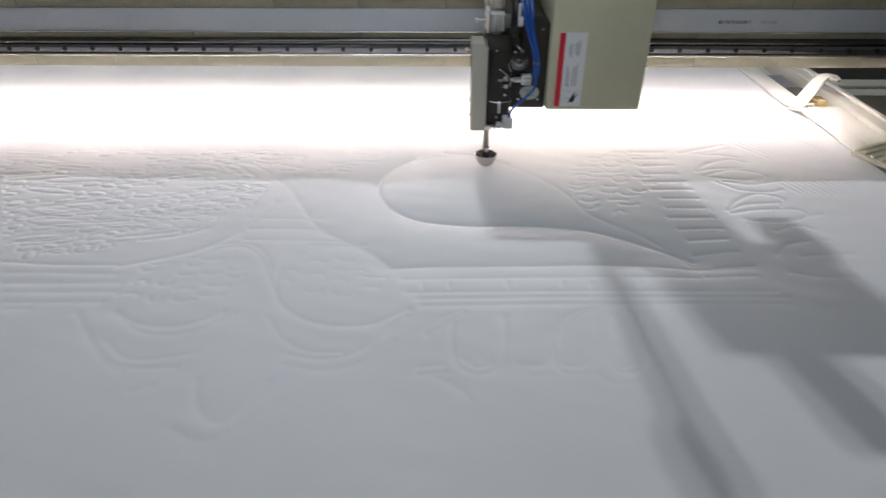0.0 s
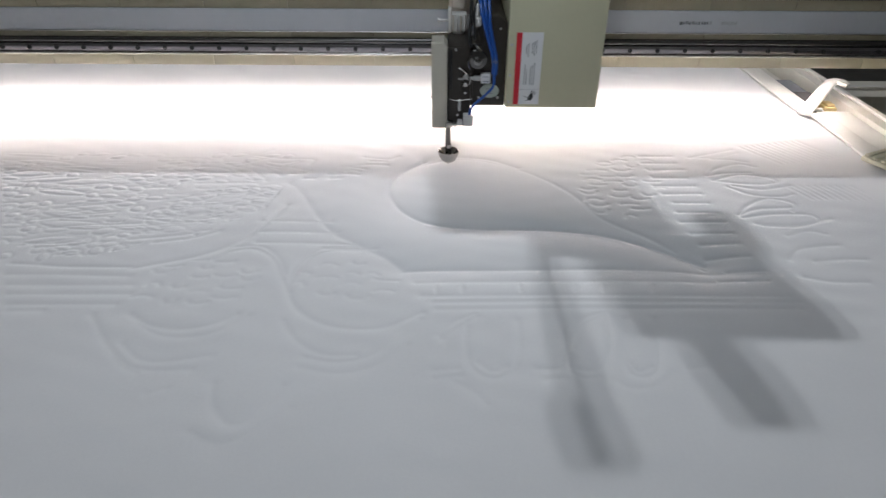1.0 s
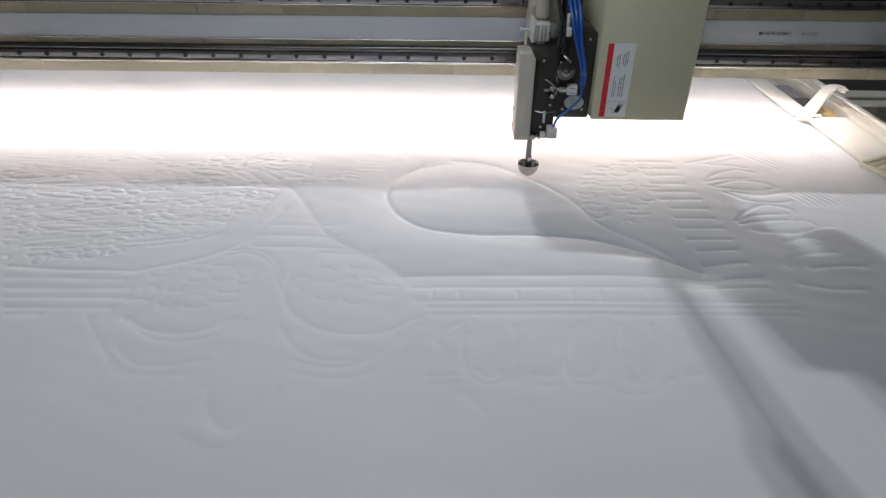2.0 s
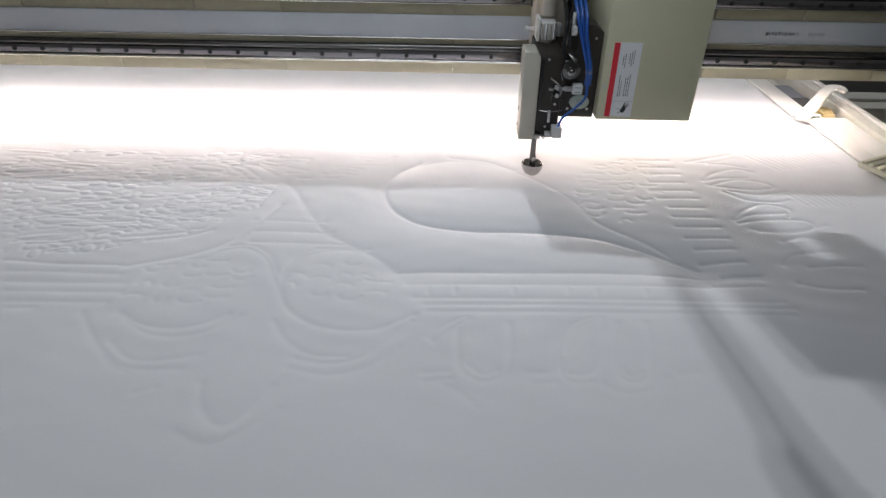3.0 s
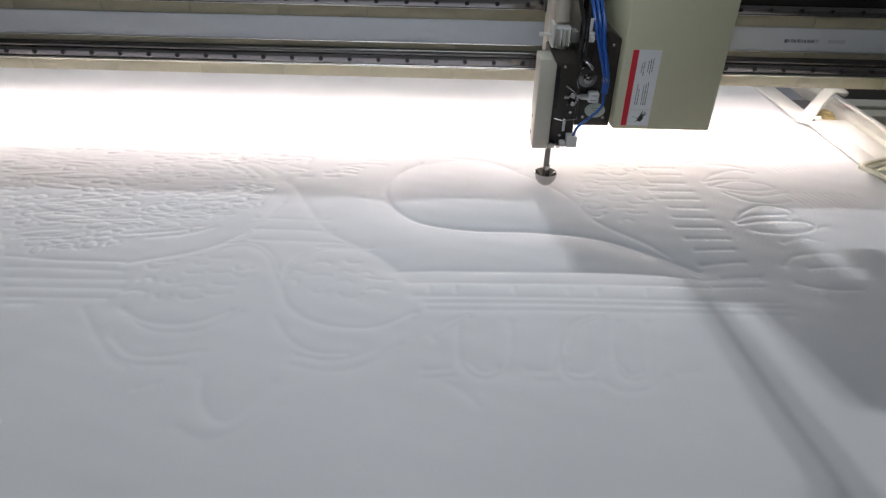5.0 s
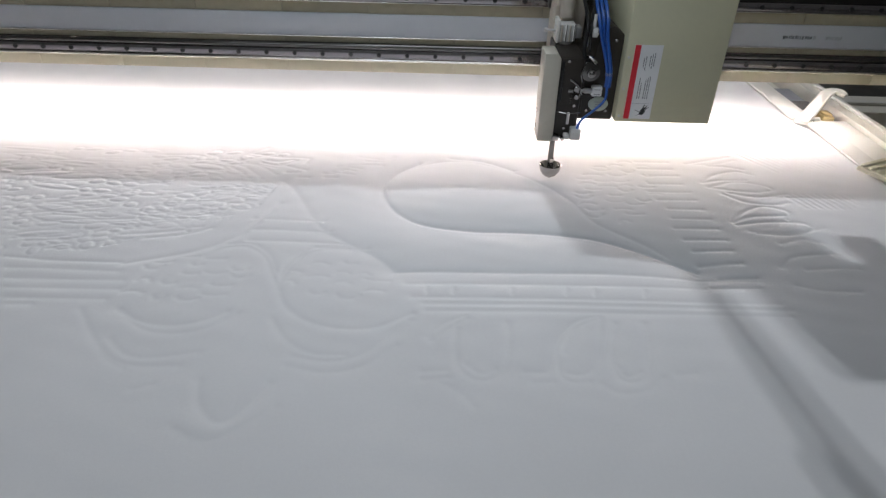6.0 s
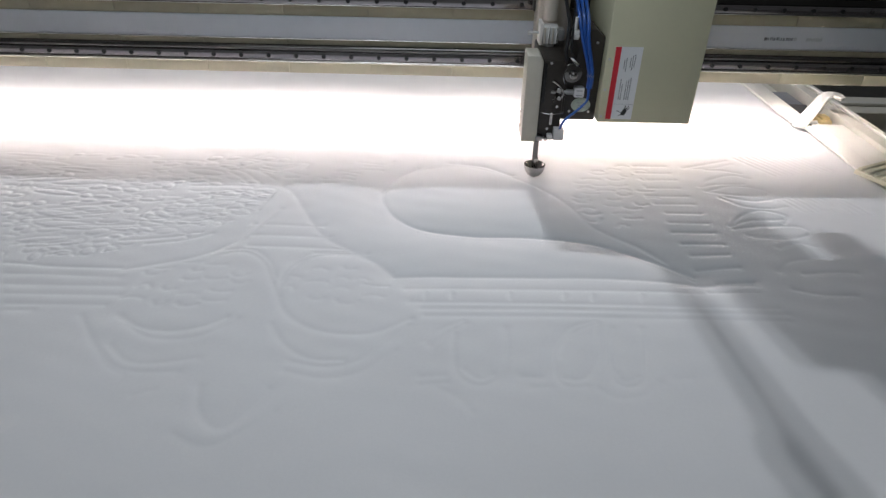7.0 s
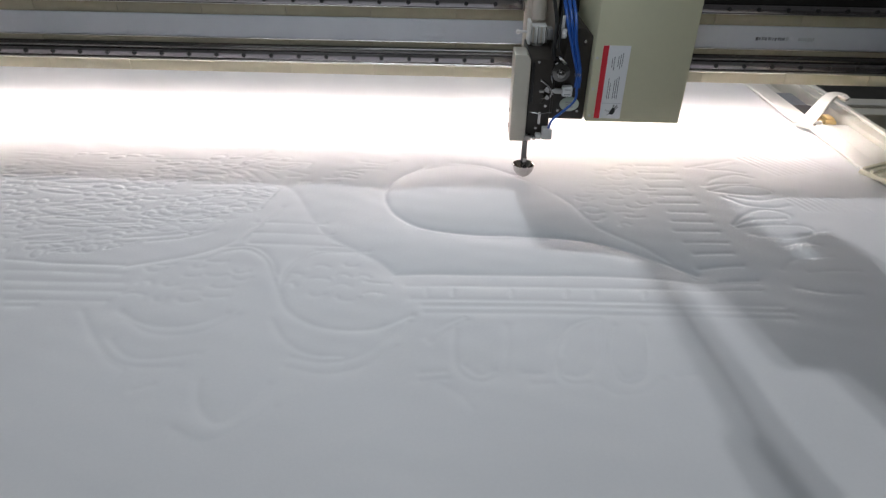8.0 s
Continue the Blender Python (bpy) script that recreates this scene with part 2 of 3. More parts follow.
# scrolls, leaves and ruled lines of the sewn picture
stitch([(0.117, -0.201), (0.075, -0.252), (0.057, -0.316), (0.071, -0.379), (0.101, -0.424), (0.146, -0.453), (0.223, -0.466), (0.318, -0.465), (0.410, -0.477), (0.470, -0.502), (0.517, -0.532), (0.565, -0.565)], 0.003, 0.005, 0.009)
stitch([(0.057, -0.323), (0.071, -0.268), (0.123, -0.212), (0.215, -0.203), (0.293, -0.239), (0.354, -0.294), (0.399, -0.360), (0.424, -0.422), (0.452, -0.454), (0.507, -0.502), (0.561, -0.576)], 0.0013, 0.005, 0.0012)
stitch([(-0.134, -0.310), (-0.105, -0.344), (-0.057, -0.435), (-0.020, -0.494), (0.034, -0.537), (0.073, -0.567), (0.102, -0.597)], 0.0010, 0.007, 0.0030)
stitch([(0.102, -0.597), (0.272, -0.593), (0.443, -0.587), (0.645, -0.592)], 0.0015, 0.006, 0.0045)
stitch([(0.122, -0.631), (0.353, -0.623), (0.639, -0.617)], 0.0011, 0.007)
stitch([(0.132, -0.665), (0.348, -0.659), (0.652, -0.655)], 0.0011, 0.007)
stitch([(0.149, -0.680), (0.346, -0.673), (0.662, -0.669)], 0.0011, 0.007)
stitch([(0.154, -0.696), (0.344, -0.689), (0.655, -0.684)], 0.0011, 0.007)
stitch([(0.180, -0.186), (0.249, -0.201), (0.304, -0.238)], 0.003, 0.006)
stitch([(-0.303, -0.604), (-0.247, -0.582), (-0.210, -0.565), (-0.175, -0.535), (-0.147, -0.492), (-0.117, -0.401)], 0.0015, 0.007)
stitch([(-0.146, -0.460), (-0.031, -0.457)], 0.0011, 0.007)
stitch([(-0.141, -0.495), (-0.015, -0.492)], 0.0011, 0.007)
stitch([(-0.136, -0.529), (0.018, -0.528)], 0.0011, 0.007)
stitch([(-0.028, -0.544), (0.052, -0.541)], 0.0011, 0.007)
stitch([(-0.190, -0.580), (-0.168, -0.556), (-0.135, -0.549), (-0.099, -0.577), (-0.073, -0.629)], 0.0008, 0.0058)
stitch([(-0.172, -0.543), (-0.127, -0.541), (-0.092, -0.574), (-0.072, -0.617)], 0.0007, 0.0058)
stitch([(-0.261, -0.714), (-0.224, -0.737), (-0.179, -0.744), (-0.141, -0.733), (-0.116, -0.712)], 0.0008, 0.0058)
stitch([(-0.244, -0.732), (-0.203, -0.757), (-0.161, -0.759), (-0.128, -0.746), (-0.100, -0.715)], 0.0006, 0.0058)
stitch([(-0.259, -0.779), (-0.223, -0.812), (-0.188, -0.821), (-0.142, -0.819)], 0.0006, 0.0058)
stitch([(-0.246, -0.774), (-0.212, -0.802), (-0.178, -0.806), (-0.126, -0.794)], 0.0006, 0.0058)
stitch([(-0.312, -0.716), (-0.273, -0.764), (-0.233, -0.809), (-0.205, -0.825)], 0.0006, 0.0058)
stitch([(0.030, -0.546), (-0.014, -0.550), (-0.043, -0.574), (-0.058, -0.614), (-0.058, -0.656), (-0.039, -0.698), (-0.002, -0.728), (0.042, -0.740), (0.088, -0.735), (0.134, -0.704)], 0.0009, 0.0058)
stitch([(0.024, -0.535), (-0.025, -0.543), (-0.053, -0.576), (-0.063, -0.616), (-0.060, -0.660)], 0.0009, 0.0058)
stitch([(-0.051, -0.725), (-0.025, -0.764), (0.012, -0.789), (0.055, -0.791)], 0.0007, 0.0058)
stitch([(-0.008, -0.796), (0.033, -0.803), (0.071, -0.792), (0.100, -0.761), (0.131, -0.718)], 0.0007, 0.0058)
stitch([(-0.012, -0.813), (0.037, -0.823), (0.081, -0.809), (0.118, -0.770)], 0.0005, 0.0058)
stitch([(-0.107, -0.843), (-0.099, -0.871), (-0.086, -0.891), (-0.070, -0.904), (-0.054, -0.900), (-0.039, -0.876), (-0.025, -0.844)], 0.0010, 0.0075)
stitch([(-0.111, -0.915), (-0.083, -0.929), (-0.062, -0.928), (-0.037, -0.909), (-0.009, -0.879)], 0.0007, 0.0075)
stitch([(-0.178, -0.860), (-0.160, -0.851)], 0.0006, 0.0058)
stitch([(-0.072, -0.631), (-0.056, -0.664)], 0.0011, 0.0058)
stitch([(0.157, -0.751), (0.174, -0.726), (0.206, -0.704)], 0.0008, 0.0058)
stitch([(0.163, -0.758), (0.183, -0.735), (0.208, -0.710)], 0.0008, 0.0058)
stitch([(0.194, -0.721), (0.193, -0.772), (0.200, -0.810), (0.219, -0.826), (0.239, -0.822), (0.255, -0.799), (0.262, -0.751), (0.262, -0.718)], 0.0008, 0.0058)
stitch([(0.205, -0.800), (0.224, -0.816), (0.242, -0.807)], 0.0007, 0.0058)
stitch([(0.277, -0.810), (0.305, -0.808), (0.316, -0.779), (0.325, -0.748), (0.350, -0.714), (0.388, -0.695)], 0.0008, 0.0058)
stitch([(0.389, -0.699), (0.380, -0.758), (0.366, -0.794), (0.347, -0.812), (0.328, -0.810)], 0.0009, 0.0058)
stitch([(0.329, -0.772), (0.339, -0.747), (0.357, -0.719), (0.385, -0.702)], 0.0007, 0.0058)
stitch([(0.320, -0.770), (0.320, -0.807), (0.330, -0.824), (0.353, -0.823)], 0.0007, 0.0058)
stitch([(0.407, -0.712), (0.391, -0.763), (0.390, -0.810), (0.406, -0.821), (0.425, -0.808), (0.438, -0.767), (0.447, -0.710)], 0.0010, 0.0058)
stitch([(0.393, -0.797), (0.401, -0.813), (0.421, -0.804)], 0.0009, 0.0058)
stitch([(0.367, -0.827), (0.387, -0.840), (0.419, -0.835), (0.444, -0.813)], 0.0006, 0.0058)
stitch([(0.464, -0.807), (0.485, -0.803)], 0.0006, 0.0058)
stitch([(0.153, -0.816), (0.181, -0.812)], 0.0006, 0.0058)
stitch([(0.154, -0.829), (0.185, -0.824)], 0.0006, 0.0058)
stitch([(0.287, -0.828), (0.311, -0.826)], 0.0006, 0.0058)
stitch([(0.173, -0.830), (0.200, -0.850), (0.215, -0.870)], 0.0005, 0.0058)
stitch([(0.151, -0.634), (0.152, -0.659)], 0.0008, 0.005)
stitch([(0.189, -0.632), (0.190, -0.660)], 0.0008, 0.005)
stitch([(0.274, -0.628), (0.273, -0.658)], 0.0008, 0.005)
stitch([(0.355, -0.624), (0.350, -0.656)], 0.0008, 0.005)
stitch([(0.396, -0.622), (0.391, -0.655)], 0.0008, 0.005)
stitch([(0.470, -0.618), (0.461, -0.653)], 0.0008, 0.005)
stitch([(-0.546, -0.466), (-0.479, -0.446), (-0.407, -0.432)], 0.0012, 0.005)
stitch([(-0.522, -0.421), (-0.473, -0.410), (-0.431, -0.401)], 0.0012, 0.005)
stitch([(-0.499, -0.536), (-0.462, -0.536), (-0.426, -0.530)], 0.0012, 0.005)
stitch([(-0.490, -0.486), (-0.414, -0.476), (-0.336, -0.470)], 0.0012, 0.005)
stitch([(-0.345, -0.523), (-0.302, -0.515), (-0.255, -0.505)], 0.0012, 0.005)
stitch([(-0.495, -0.593), (-0.450, -0.596), (-0.405, -0.600), (-0.309, -0.601)], 0.0012, 0.005)
stitch([(-0.486, -0.622), (-0.401, -0.622), (-0.302, -0.625)], 0.0007, 0.007)
stitch([(-0.469, -0.648), (-0.287, -0.647)], 0.0007, 0.007)
stitch([(-0.455, -0.671), (-0.281, -0.669)], 0.0007, 0.007)
stitch([(-0.441, -0.694), (-0.291, -0.692)], 0.0007, 0.007)
stitch([(-0.431, -0.709), (-0.385, -0.707)], 0.0007, 0.007)
stitch([(-0.228, -0.191), (-0.165, -0.207), (-0.107, -0.209), (-0.108, -0.231)], 0.0014, 0.005)
stitch([(-0.005, -0.197), (0.042, -0.203), (0.064, -0.187)], 0.0014, 0.005)
stitch([(-0.157, -0.240), (-0.101, -0.263)], 0.0014, 0.005)
stitch([(-0.043, -0.244), (0.000, -0.233)], 0.0014, 0.005)
stitch([(-0.050, -0.270), (-0.027, -0.274)], 0.0014, 0.005)
stitch([(0.667, -0.268), (0.695, -0.236), (0.747, -0.214), (0.776, -0.226)], 0.0022, 0.0045)
stitch([(0.667, -0.268), (0.705, -0.256), (0.755, -0.253)], 0.0022, 0.0045)
stitch([(0.673, -0.287), (0.730, -0.262), (0.775, -0.271), (0.791, -0.292), (0.757, -0.303)], 0.0022, 0.0045)
stitch([(0.673, -0.287), (0.717, -0.299), (0.762, -0.303)], 0.0022, 0.0045)
stitch([(0.690, -0.314), (0.721, -0.344), (0.768, -0.353), (0.797, -0.344)], 0.0022, 0.0045)
stitch([(0.702, -0.309), (0.750, -0.323), (0.808, -0.308)], 0.0022, 0.0045)
stitch([(0.671, -0.422), (0.700, -0.386), (0.745, -0.360), (0.783, -0.378), (0.770, -0.407)], 0.0022, 0.0045)
stitch([(0.671, -0.422), (0.710, -0.400), (0.772, -0.393)], 0.0022, 0.0045)
stitch([(0.674, -0.430), (0.732, -0.417), (0.790, -0.418), (0.797, -0.441), (0.752, -0.460), (0.698, -0.456)], 0.0022, 0.0045)
stitch([(0.725, -0.490), (0.765, -0.474), (0.788, -0.483)], 0.0016, 0.006)
stitch([(0.697, -0.559), (0.721, -0.533), (0.761, -0.521), (0.790, -0.518)], 0.0016, 0.006)
stitch([(0.733, -0.565), (0.778, -0.559), (0.813, -0.559)], 0.0016, 0.006)
stitch([(0.697, -0.607), (0.732, -0.619), (0.781, -0.620)], 0.0016, 0.006)
stitch([(0.690, -0.452), (0.754, -0.456), (0.821, -0.434)], 0.0016, 0.006)
stitch([(0.558, -0.179), (0.622, -0.178)], 0.0021, 0.005)
stitch([(0.556, -0.212), (0.622, -0.211)], 0.0021, 0.005)
stitch([(0.571, -0.243), (0.626, -0.242)], 0.0021, 0.005)
stitch([(0.562, -0.279), (0.622, -0.278)], 0.0021, 0.005)
stitch([(0.553, -0.313), (0.628, -0.311)], 0.0021, 0.005)
stitch([(0.561, -0.345), (0.629, -0.343)], 0.0021, 0.005)
stitch([(0.572, -0.379), (0.631, -0.378)], 0.0021, 0.005)
stitch([(0.568, -0.414), (0.632, -0.413)], 0.0021, 0.005)
stitch([(0.563, -0.448), (0.635, -0.446)], 0.0021, 0.005)
stitch([(0.569, -0.484), (0.635, -0.483)], 0.0021, 0.005)
stitch([(0.575, -0.516), (0.632, -0.514)], 0.0021, 0.005)
stitch([(0.573, -0.551), (0.637, -0.549)], 0.0021, 0.005)
stitch([(0.592, -0.587), (0.647, -0.586)], 0.0021, 0.005)
stitch([(0.570, -0.615), (0.641, -0.613)], 0.0021, 0.005)
stitch([(-0.193, -0.235), (-0.158, -0.245), (-0.129, -0.222)], 0.0018, 0.0045)
stitch([(-0.188, -0.223), (-0.162, -0.228), (-0.136, -0.217)], 0.0018, 0.0045)
stitch([(-0.136, -0.274), (-0.114, -0.273)], 0.0018, 0.0045)
stitch([(-0.108, -0.293), (-0.090, -0.294)], 0.0018, 0.0045)
stitch([(-0.064, -0.277), (-0.044, -0.276)], 0.0018, 0.0045)
stitch([(-0.057, -0.294), (-0.038, -0.293)], 0.0018, 0.0045)
stitch([(-0.029, -0.273), (-0.007, -0.277)], 0.0018, 0.0045)
stitch([(0.003, -0.231), (0.045, -0.227)], 0.0018, 0.0045)
stitch([(0.010, -0.215), (0.040, -0.212)], 0.0018, 0.0045)
stitch([(-0.030, -0.242), (0.003, -0.250)], 0.0018, 0.0045)
stitch([(-0.031, -0.264), (-0.022, -0.256), (-0.007, -0.261)], 0.0018, 0.0045)
stitch([(-0.495, -0.442), (-0.464, -0.425), (-0.436, -0.421)], 0.0010, 0.0045)
stitch([(-0.533, -0.472), (-0.513, -0.453), (-0.457, -0.454), (-0.408, -0.441)], 0.0010, 0.0045)
stitch([(-0.435, -0.484), (-0.380, -0.485), (-0.323, -0.477)], 0.0010, 0.0045)
stitch([(-0.484, -0.547), (-0.422, -0.541)], 0.0010, 0.0045)
stitch([(-0.301, -0.531), (-0.265, -0.522), (-0.236, -0.512), (-0.208, -0.494)], 0.0010, 0.0045)
stitch([(-0.733, -0.220), (-0.689, -0.223), (-0.657, -0.216)], 0.0010, 0.0045)
stitch([(-0.714, -0.250), (-0.654, -0.249)], 0.0010, 0.0045)
stitch([(-0.586, -0.247), (-0.557, -0.242)], 0.0010, 0.0045)
stitch([(-0.541, -0.249), (-0.473, -0.247)], 0.0010, 0.0045)
stitch([(0.659, -0.184), (0.706, -0.165), (0.759, -0.144)], 0.0018, 0.0045)
stitch([(0.702, -0.190), (0.736, -0.193), (0.768, -0.205)], 0.0018, 0.0045)
stitch([(0.659, -0.184), (0.711, -0.184), (0.765, -0.161)], 0.0010, 0.0045)
for k in range(11):
    stitch([(0.782 + 0.0135 * k, -0.131 + 0.0036 * k), (0.805 + 0.0130 * k, -0.168 + 0.0036 * k), (0.833 + 0.0130 * k, -0.214 + 0.0034 * k)], 0.0015, 0.0042)
for k in range(10):
    stitch([(0.800 + 0.0134 * k, -0.311), (0.812 + 0.0134 * k, -0.338), (0.823 + 0.0130 * k, -0.363)], 0.0010, 0.0042)
stitch([(-0.261, -0.235), (-0.237, -0.200), (-0.202, -0.163)], 0.0013, 0.005)
stitch([(-0.259, -0.241), (-0.225, -0.219), (-0.180, -0.194)], 0.0013, 0.005)
stitch([(-0.251, -0.248), (-0.213, -0.241), (-0.165, -0.254)], 0.0013, 0.005)
stitch([(-0.252, -0.256), (-0.225, -0.278), (-0.199, -0.307)], 0.0013, 0.005)
stitch([(-0.241, -0.245), (-0.210, -0.267), (-0.178, -0.305)], 0.0013, 0.005)
stitch([(-0.226, -0.236), (-0.193, -0.250), (-0.155, -0.284)], 0.0013, 0.005)


def inside(poly):
    hit = np.zeros((NY, NX), bool)
    n = len(poly)
    for i in range(n):
        (xa, ya), (xb, yb) = poly[i], poly[(i + 1) % n]
        if ya == yb:
            continue
        cross = (ya > gy) != (yb > gy)
        hit ^= cross & (gx < (xb - xa) * (gy - ya) / (yb - ya) + xa)
    return hit


def waves(seed, low, high, n=14):
    """Smooth random field of about unit spread."""
    rnd = np.random.RandomState(seed)
    out = np.zeros((NY, NX))
    for _ in range(n):
        a, k = rnd.uniform(0, 6.283), rnd.uniform(low, high)
        out += np.sin(k * math.cos(a) * gx + k * math.sin(a) * gy + rnd.uniform(0, 6.283))
    return out / math.sqrt(n / 2)


def pebbles(poly, size, stretch, seed, depth=0.0016, width=0.0042):
    """Pebble quilting: seams run between uneven cells, wandering and here and there left out."""
    rnd = np.random.RandomState(seed)
    m = inside(poly)
    px = (gx + 0.007 * waves(seed + 1, 15, 45))[m] / stretch
    py = (gy + 0.004 * waves(seed + 2, 15, 60))[m]
    bx, by = np.floor(px / size).astype(int), np.floor(py / size).astype(int)
    f1, f2 = np.full(px.shape, 9.0), np.full(px.shape, 9.0)
    tab = rnd.rand(128, 128, 3)
    for dx in (-1, 0, 1):
        for dy in (-1, 0, 1):
            cx, cy = bx + dx, by + dy
            t = tab[cx % 128, cy % 128]
            d = np.hypot((cx + 0.05 + 0.9 * t[:, 0]) * size - px, (cy + 0.05 + 0.9 * t[:, 1]) * size - py) - 0.4 * size * t[:, 2]
            f2 = np.where(d < f1, f1, np.minimum(f2, d))
            f1 = np.minimum(f1, d)
    keep = np.clip(0.85 + 0.6 * waves(seed + 3, 30, 120)[m], 0.0, 1.0)
    groove[m] = np.maximum(groove[m], depth * keep * np.exp(-((f2 - f1) * 0.55 / width) ** 1.3))


def pebble(x, y, rx, ry, tilt, height):
    """One padded lens, raised inside its seam."""
    i0, i1 = max(0, int((x - 1.4 * rx - X0) / STEP)), min(NX, int((x + 1.4 * rx - X0) / STEP) + 2)
    j0, j1 = max(0, int((y - 2 * ry - Y0) / STEP)), min(NY, int((y + 2 * ry - Y0) / STEP) + 2)
    dx, dy = gx[j0:j1, i0:i1] - x, gy[j0:j1, i0:i1] - y
    v = (dy - tilt * dx) / ry
    r = np.hypot(dx / rx, v)
    d = dome[j0:j1, i0:i1]
    np.maximum(d, height * (0.75 - 0.25 * v) * np.clip(1 - r * r, 0, 1) ** np.where(v < 0, 0.3, 0.9), out=d)
    g = groove[j0:j1, i0:i1]
    np.maximum(g, 0.4 * height * np.exp(-((r - 1) * ry / 0.0034) ** 2), out=g)


def lenses(x0, x1, y0, y1, poly_right, seed):
    """Stitched pebbles in clusters, uneven in size, with long leaves and plain gaps between."""
    rnd = random.Random(seed)
    y = y0
    while y < y1:
        x = x0 + rnd.uniform(0, 0.05)
        while x < x1:
            long = rnd.random() < 0.09
            rx, ry = rnd.uniform(0.035, 0.065) if long else rnd.uniform(0.009, 0.019), rnd.uniform(0.0065, 0.0120)
            yy = y + rnd.uniform(-0.012, 0.012)
            if x + 2 * rx < poly_right(yy):
                dense = math.sin(21 * x + 2.1 + 9 * y) * math.sin(33 * y + 0.7) + rnd.uniform(-0.7, 0.7)
                if dense > -0.3:
                    pebble(x + rx, yy, rx, ry, rnd.uniform(-0.2, 0.2), rnd.uniform(0.0006, 0.0016) * (1.0 + 1.6 * (yy + 0.40)))
                elif rnd.random() < 0.5:
                    w, s = rx * rnd.uniform(0.8, 1.7), rnd.uniform(-0.005, 0.005)
                    stitch([(x, yy + s), (x + 0.6 * w, yy - 0.3 * s), (x + 1.5 * w, yy - 0.5 * s), (x + 2 * w, yy + s)], rnd.uniform(0.0005, 0.0013), 0.0036)
            x += 2 * rx + rnd.uniform(-0.003, 0.012)
        y += rnd.uniform(0.017, 0.025)


lenses(-1.0, -0.13, -0.575, -0.19, lambda y: -0.14 if y > -0.40 else -0.14 + 1.35 * (y + 0.40), 5)
pebbles([(-0.33, -0.36), (-0.14, -0.33), (-0.15, -0.41), (-0.25, -0.52), (-0.36, -0.56)], 0.015, 1.9, 12, 0.0014, 0.0034)


def dashes(cx, cy, rx, ry, n, seed, lean=0.0, depth=0.0024):
    """Short curled seams strewn over an oval."""
    rnd = random.Random(seed)
    placed = []
    for _ in range(n * 8):
        u, v = rnd.uniform(-1, 1), rnd.uniform(-1, 1)
        x, y = cx + rx * u + lean * v, cy + ry * v
        if u * u + v * v > 1 or any(abs(x - a) < 0.030 and abs(y - c) < 0.015 for a, c in placed):
            continue
        placed.append((x, y))
        w, s = rnd.uniform(0.008, 0.017), rnd.choice((-1, 1, 1)) * rnd.uniform(0.001, 0.006)
        stitch([(x - w, y + s), (x - 0.5 * w, y - 0.4 * s), (x + 0.4 * w, y - 0.5 * s), (x + w, y + s * rnd.uniform(0.2, 1.2))], depth * rnd.uniform(0.6, 1.1), 0.0038)
        if len(placed) >= n:
            break


dashes(0.50, -0.30, 0.075, 0.13, 34, 9, 0.035, 0.0017)
dashes(-0.20, -0.635, 0.085, 0.055, 18, 21, 0.0, 0.0007)
dashes(0.015, -0.630, 0.070, 0.055, 18, 23, 0.0, 0.0007)
rough_far = np.random.RandomState(3)
puff = dome - wide - groove
swell = np.zeros((NY, NX))
for _ in range(26):
    kx, ky, ph = rough_far.uniform(-9, 9), rough_far.uniform(-9, 9), rough_far.uniform(0, 6.3)
    swell += 0.00022 * np.sin(kx * gx + ky * gy + ph)
wrinkle = np.zeros((NY, NX))
for _ in range(30):
    kx, ky, ph = rough_far.uniform(-70, 70), rough_far.uniform(-160, 160), rough_far.uniform(0, 6.3)
    wrinkle += 0.00004 * np.sin(kx * gx + ky * gy + ph)
gz = puff + 0.0050 + swell + wrinkle


def cloth():
    verts = np.stack([gx, gy, gz], -1).reshape(-1, 3)
    idx = np.arange(NX * NY).reshape(NY, NX)
    quads = np.stack([idx[:-1, :-1], idx[:-1, 1:], idx[1:, 1:], idx[1:, :-1]], -1).reshape(-1, 4)
    me = bpy.data.meshes.new("sewn_top")
    me.vertices.add(len(verts))
    me.vertices.foreach_set("co", verts.ravel())
    me.loops.add(quads.size)
    me.loops.foreach_set("vertex_index", quads.ravel())
    me.polygons.add(len(quads))
    me.polygons.foreach_set("loop_start", np.arange(0, quads.size, 4))
    me.update(calc_edges=True)
    me.materials.append(CLOTH)
    me.shade_smooth()
    q = root("quilt", (X0 + X1) / 2, (Y0 + Y1) / 2, 0.0)
    top = new("sewn_top", me)
    top.parent, top.location = q, -origin(q)
    rnd = random.Random(6)
    line = [(X1 + 0.0012 + rnd.uniform(-0.0016, 0.0012), Y0 + 0.012 + 0.04 * k, 0.0035 + rnd.uniform(-0.0008, 0.0010)) for k in range(52)]
    part("hem", tube(line, 0.0042, 8, 0.012, 0.6), CLOTH, q, "folded white hem along the clamped edge")
    return tagged(q, "white padded quilt stretched flat, half sewn with scrolls and pebbles", "quilt")


cloth()


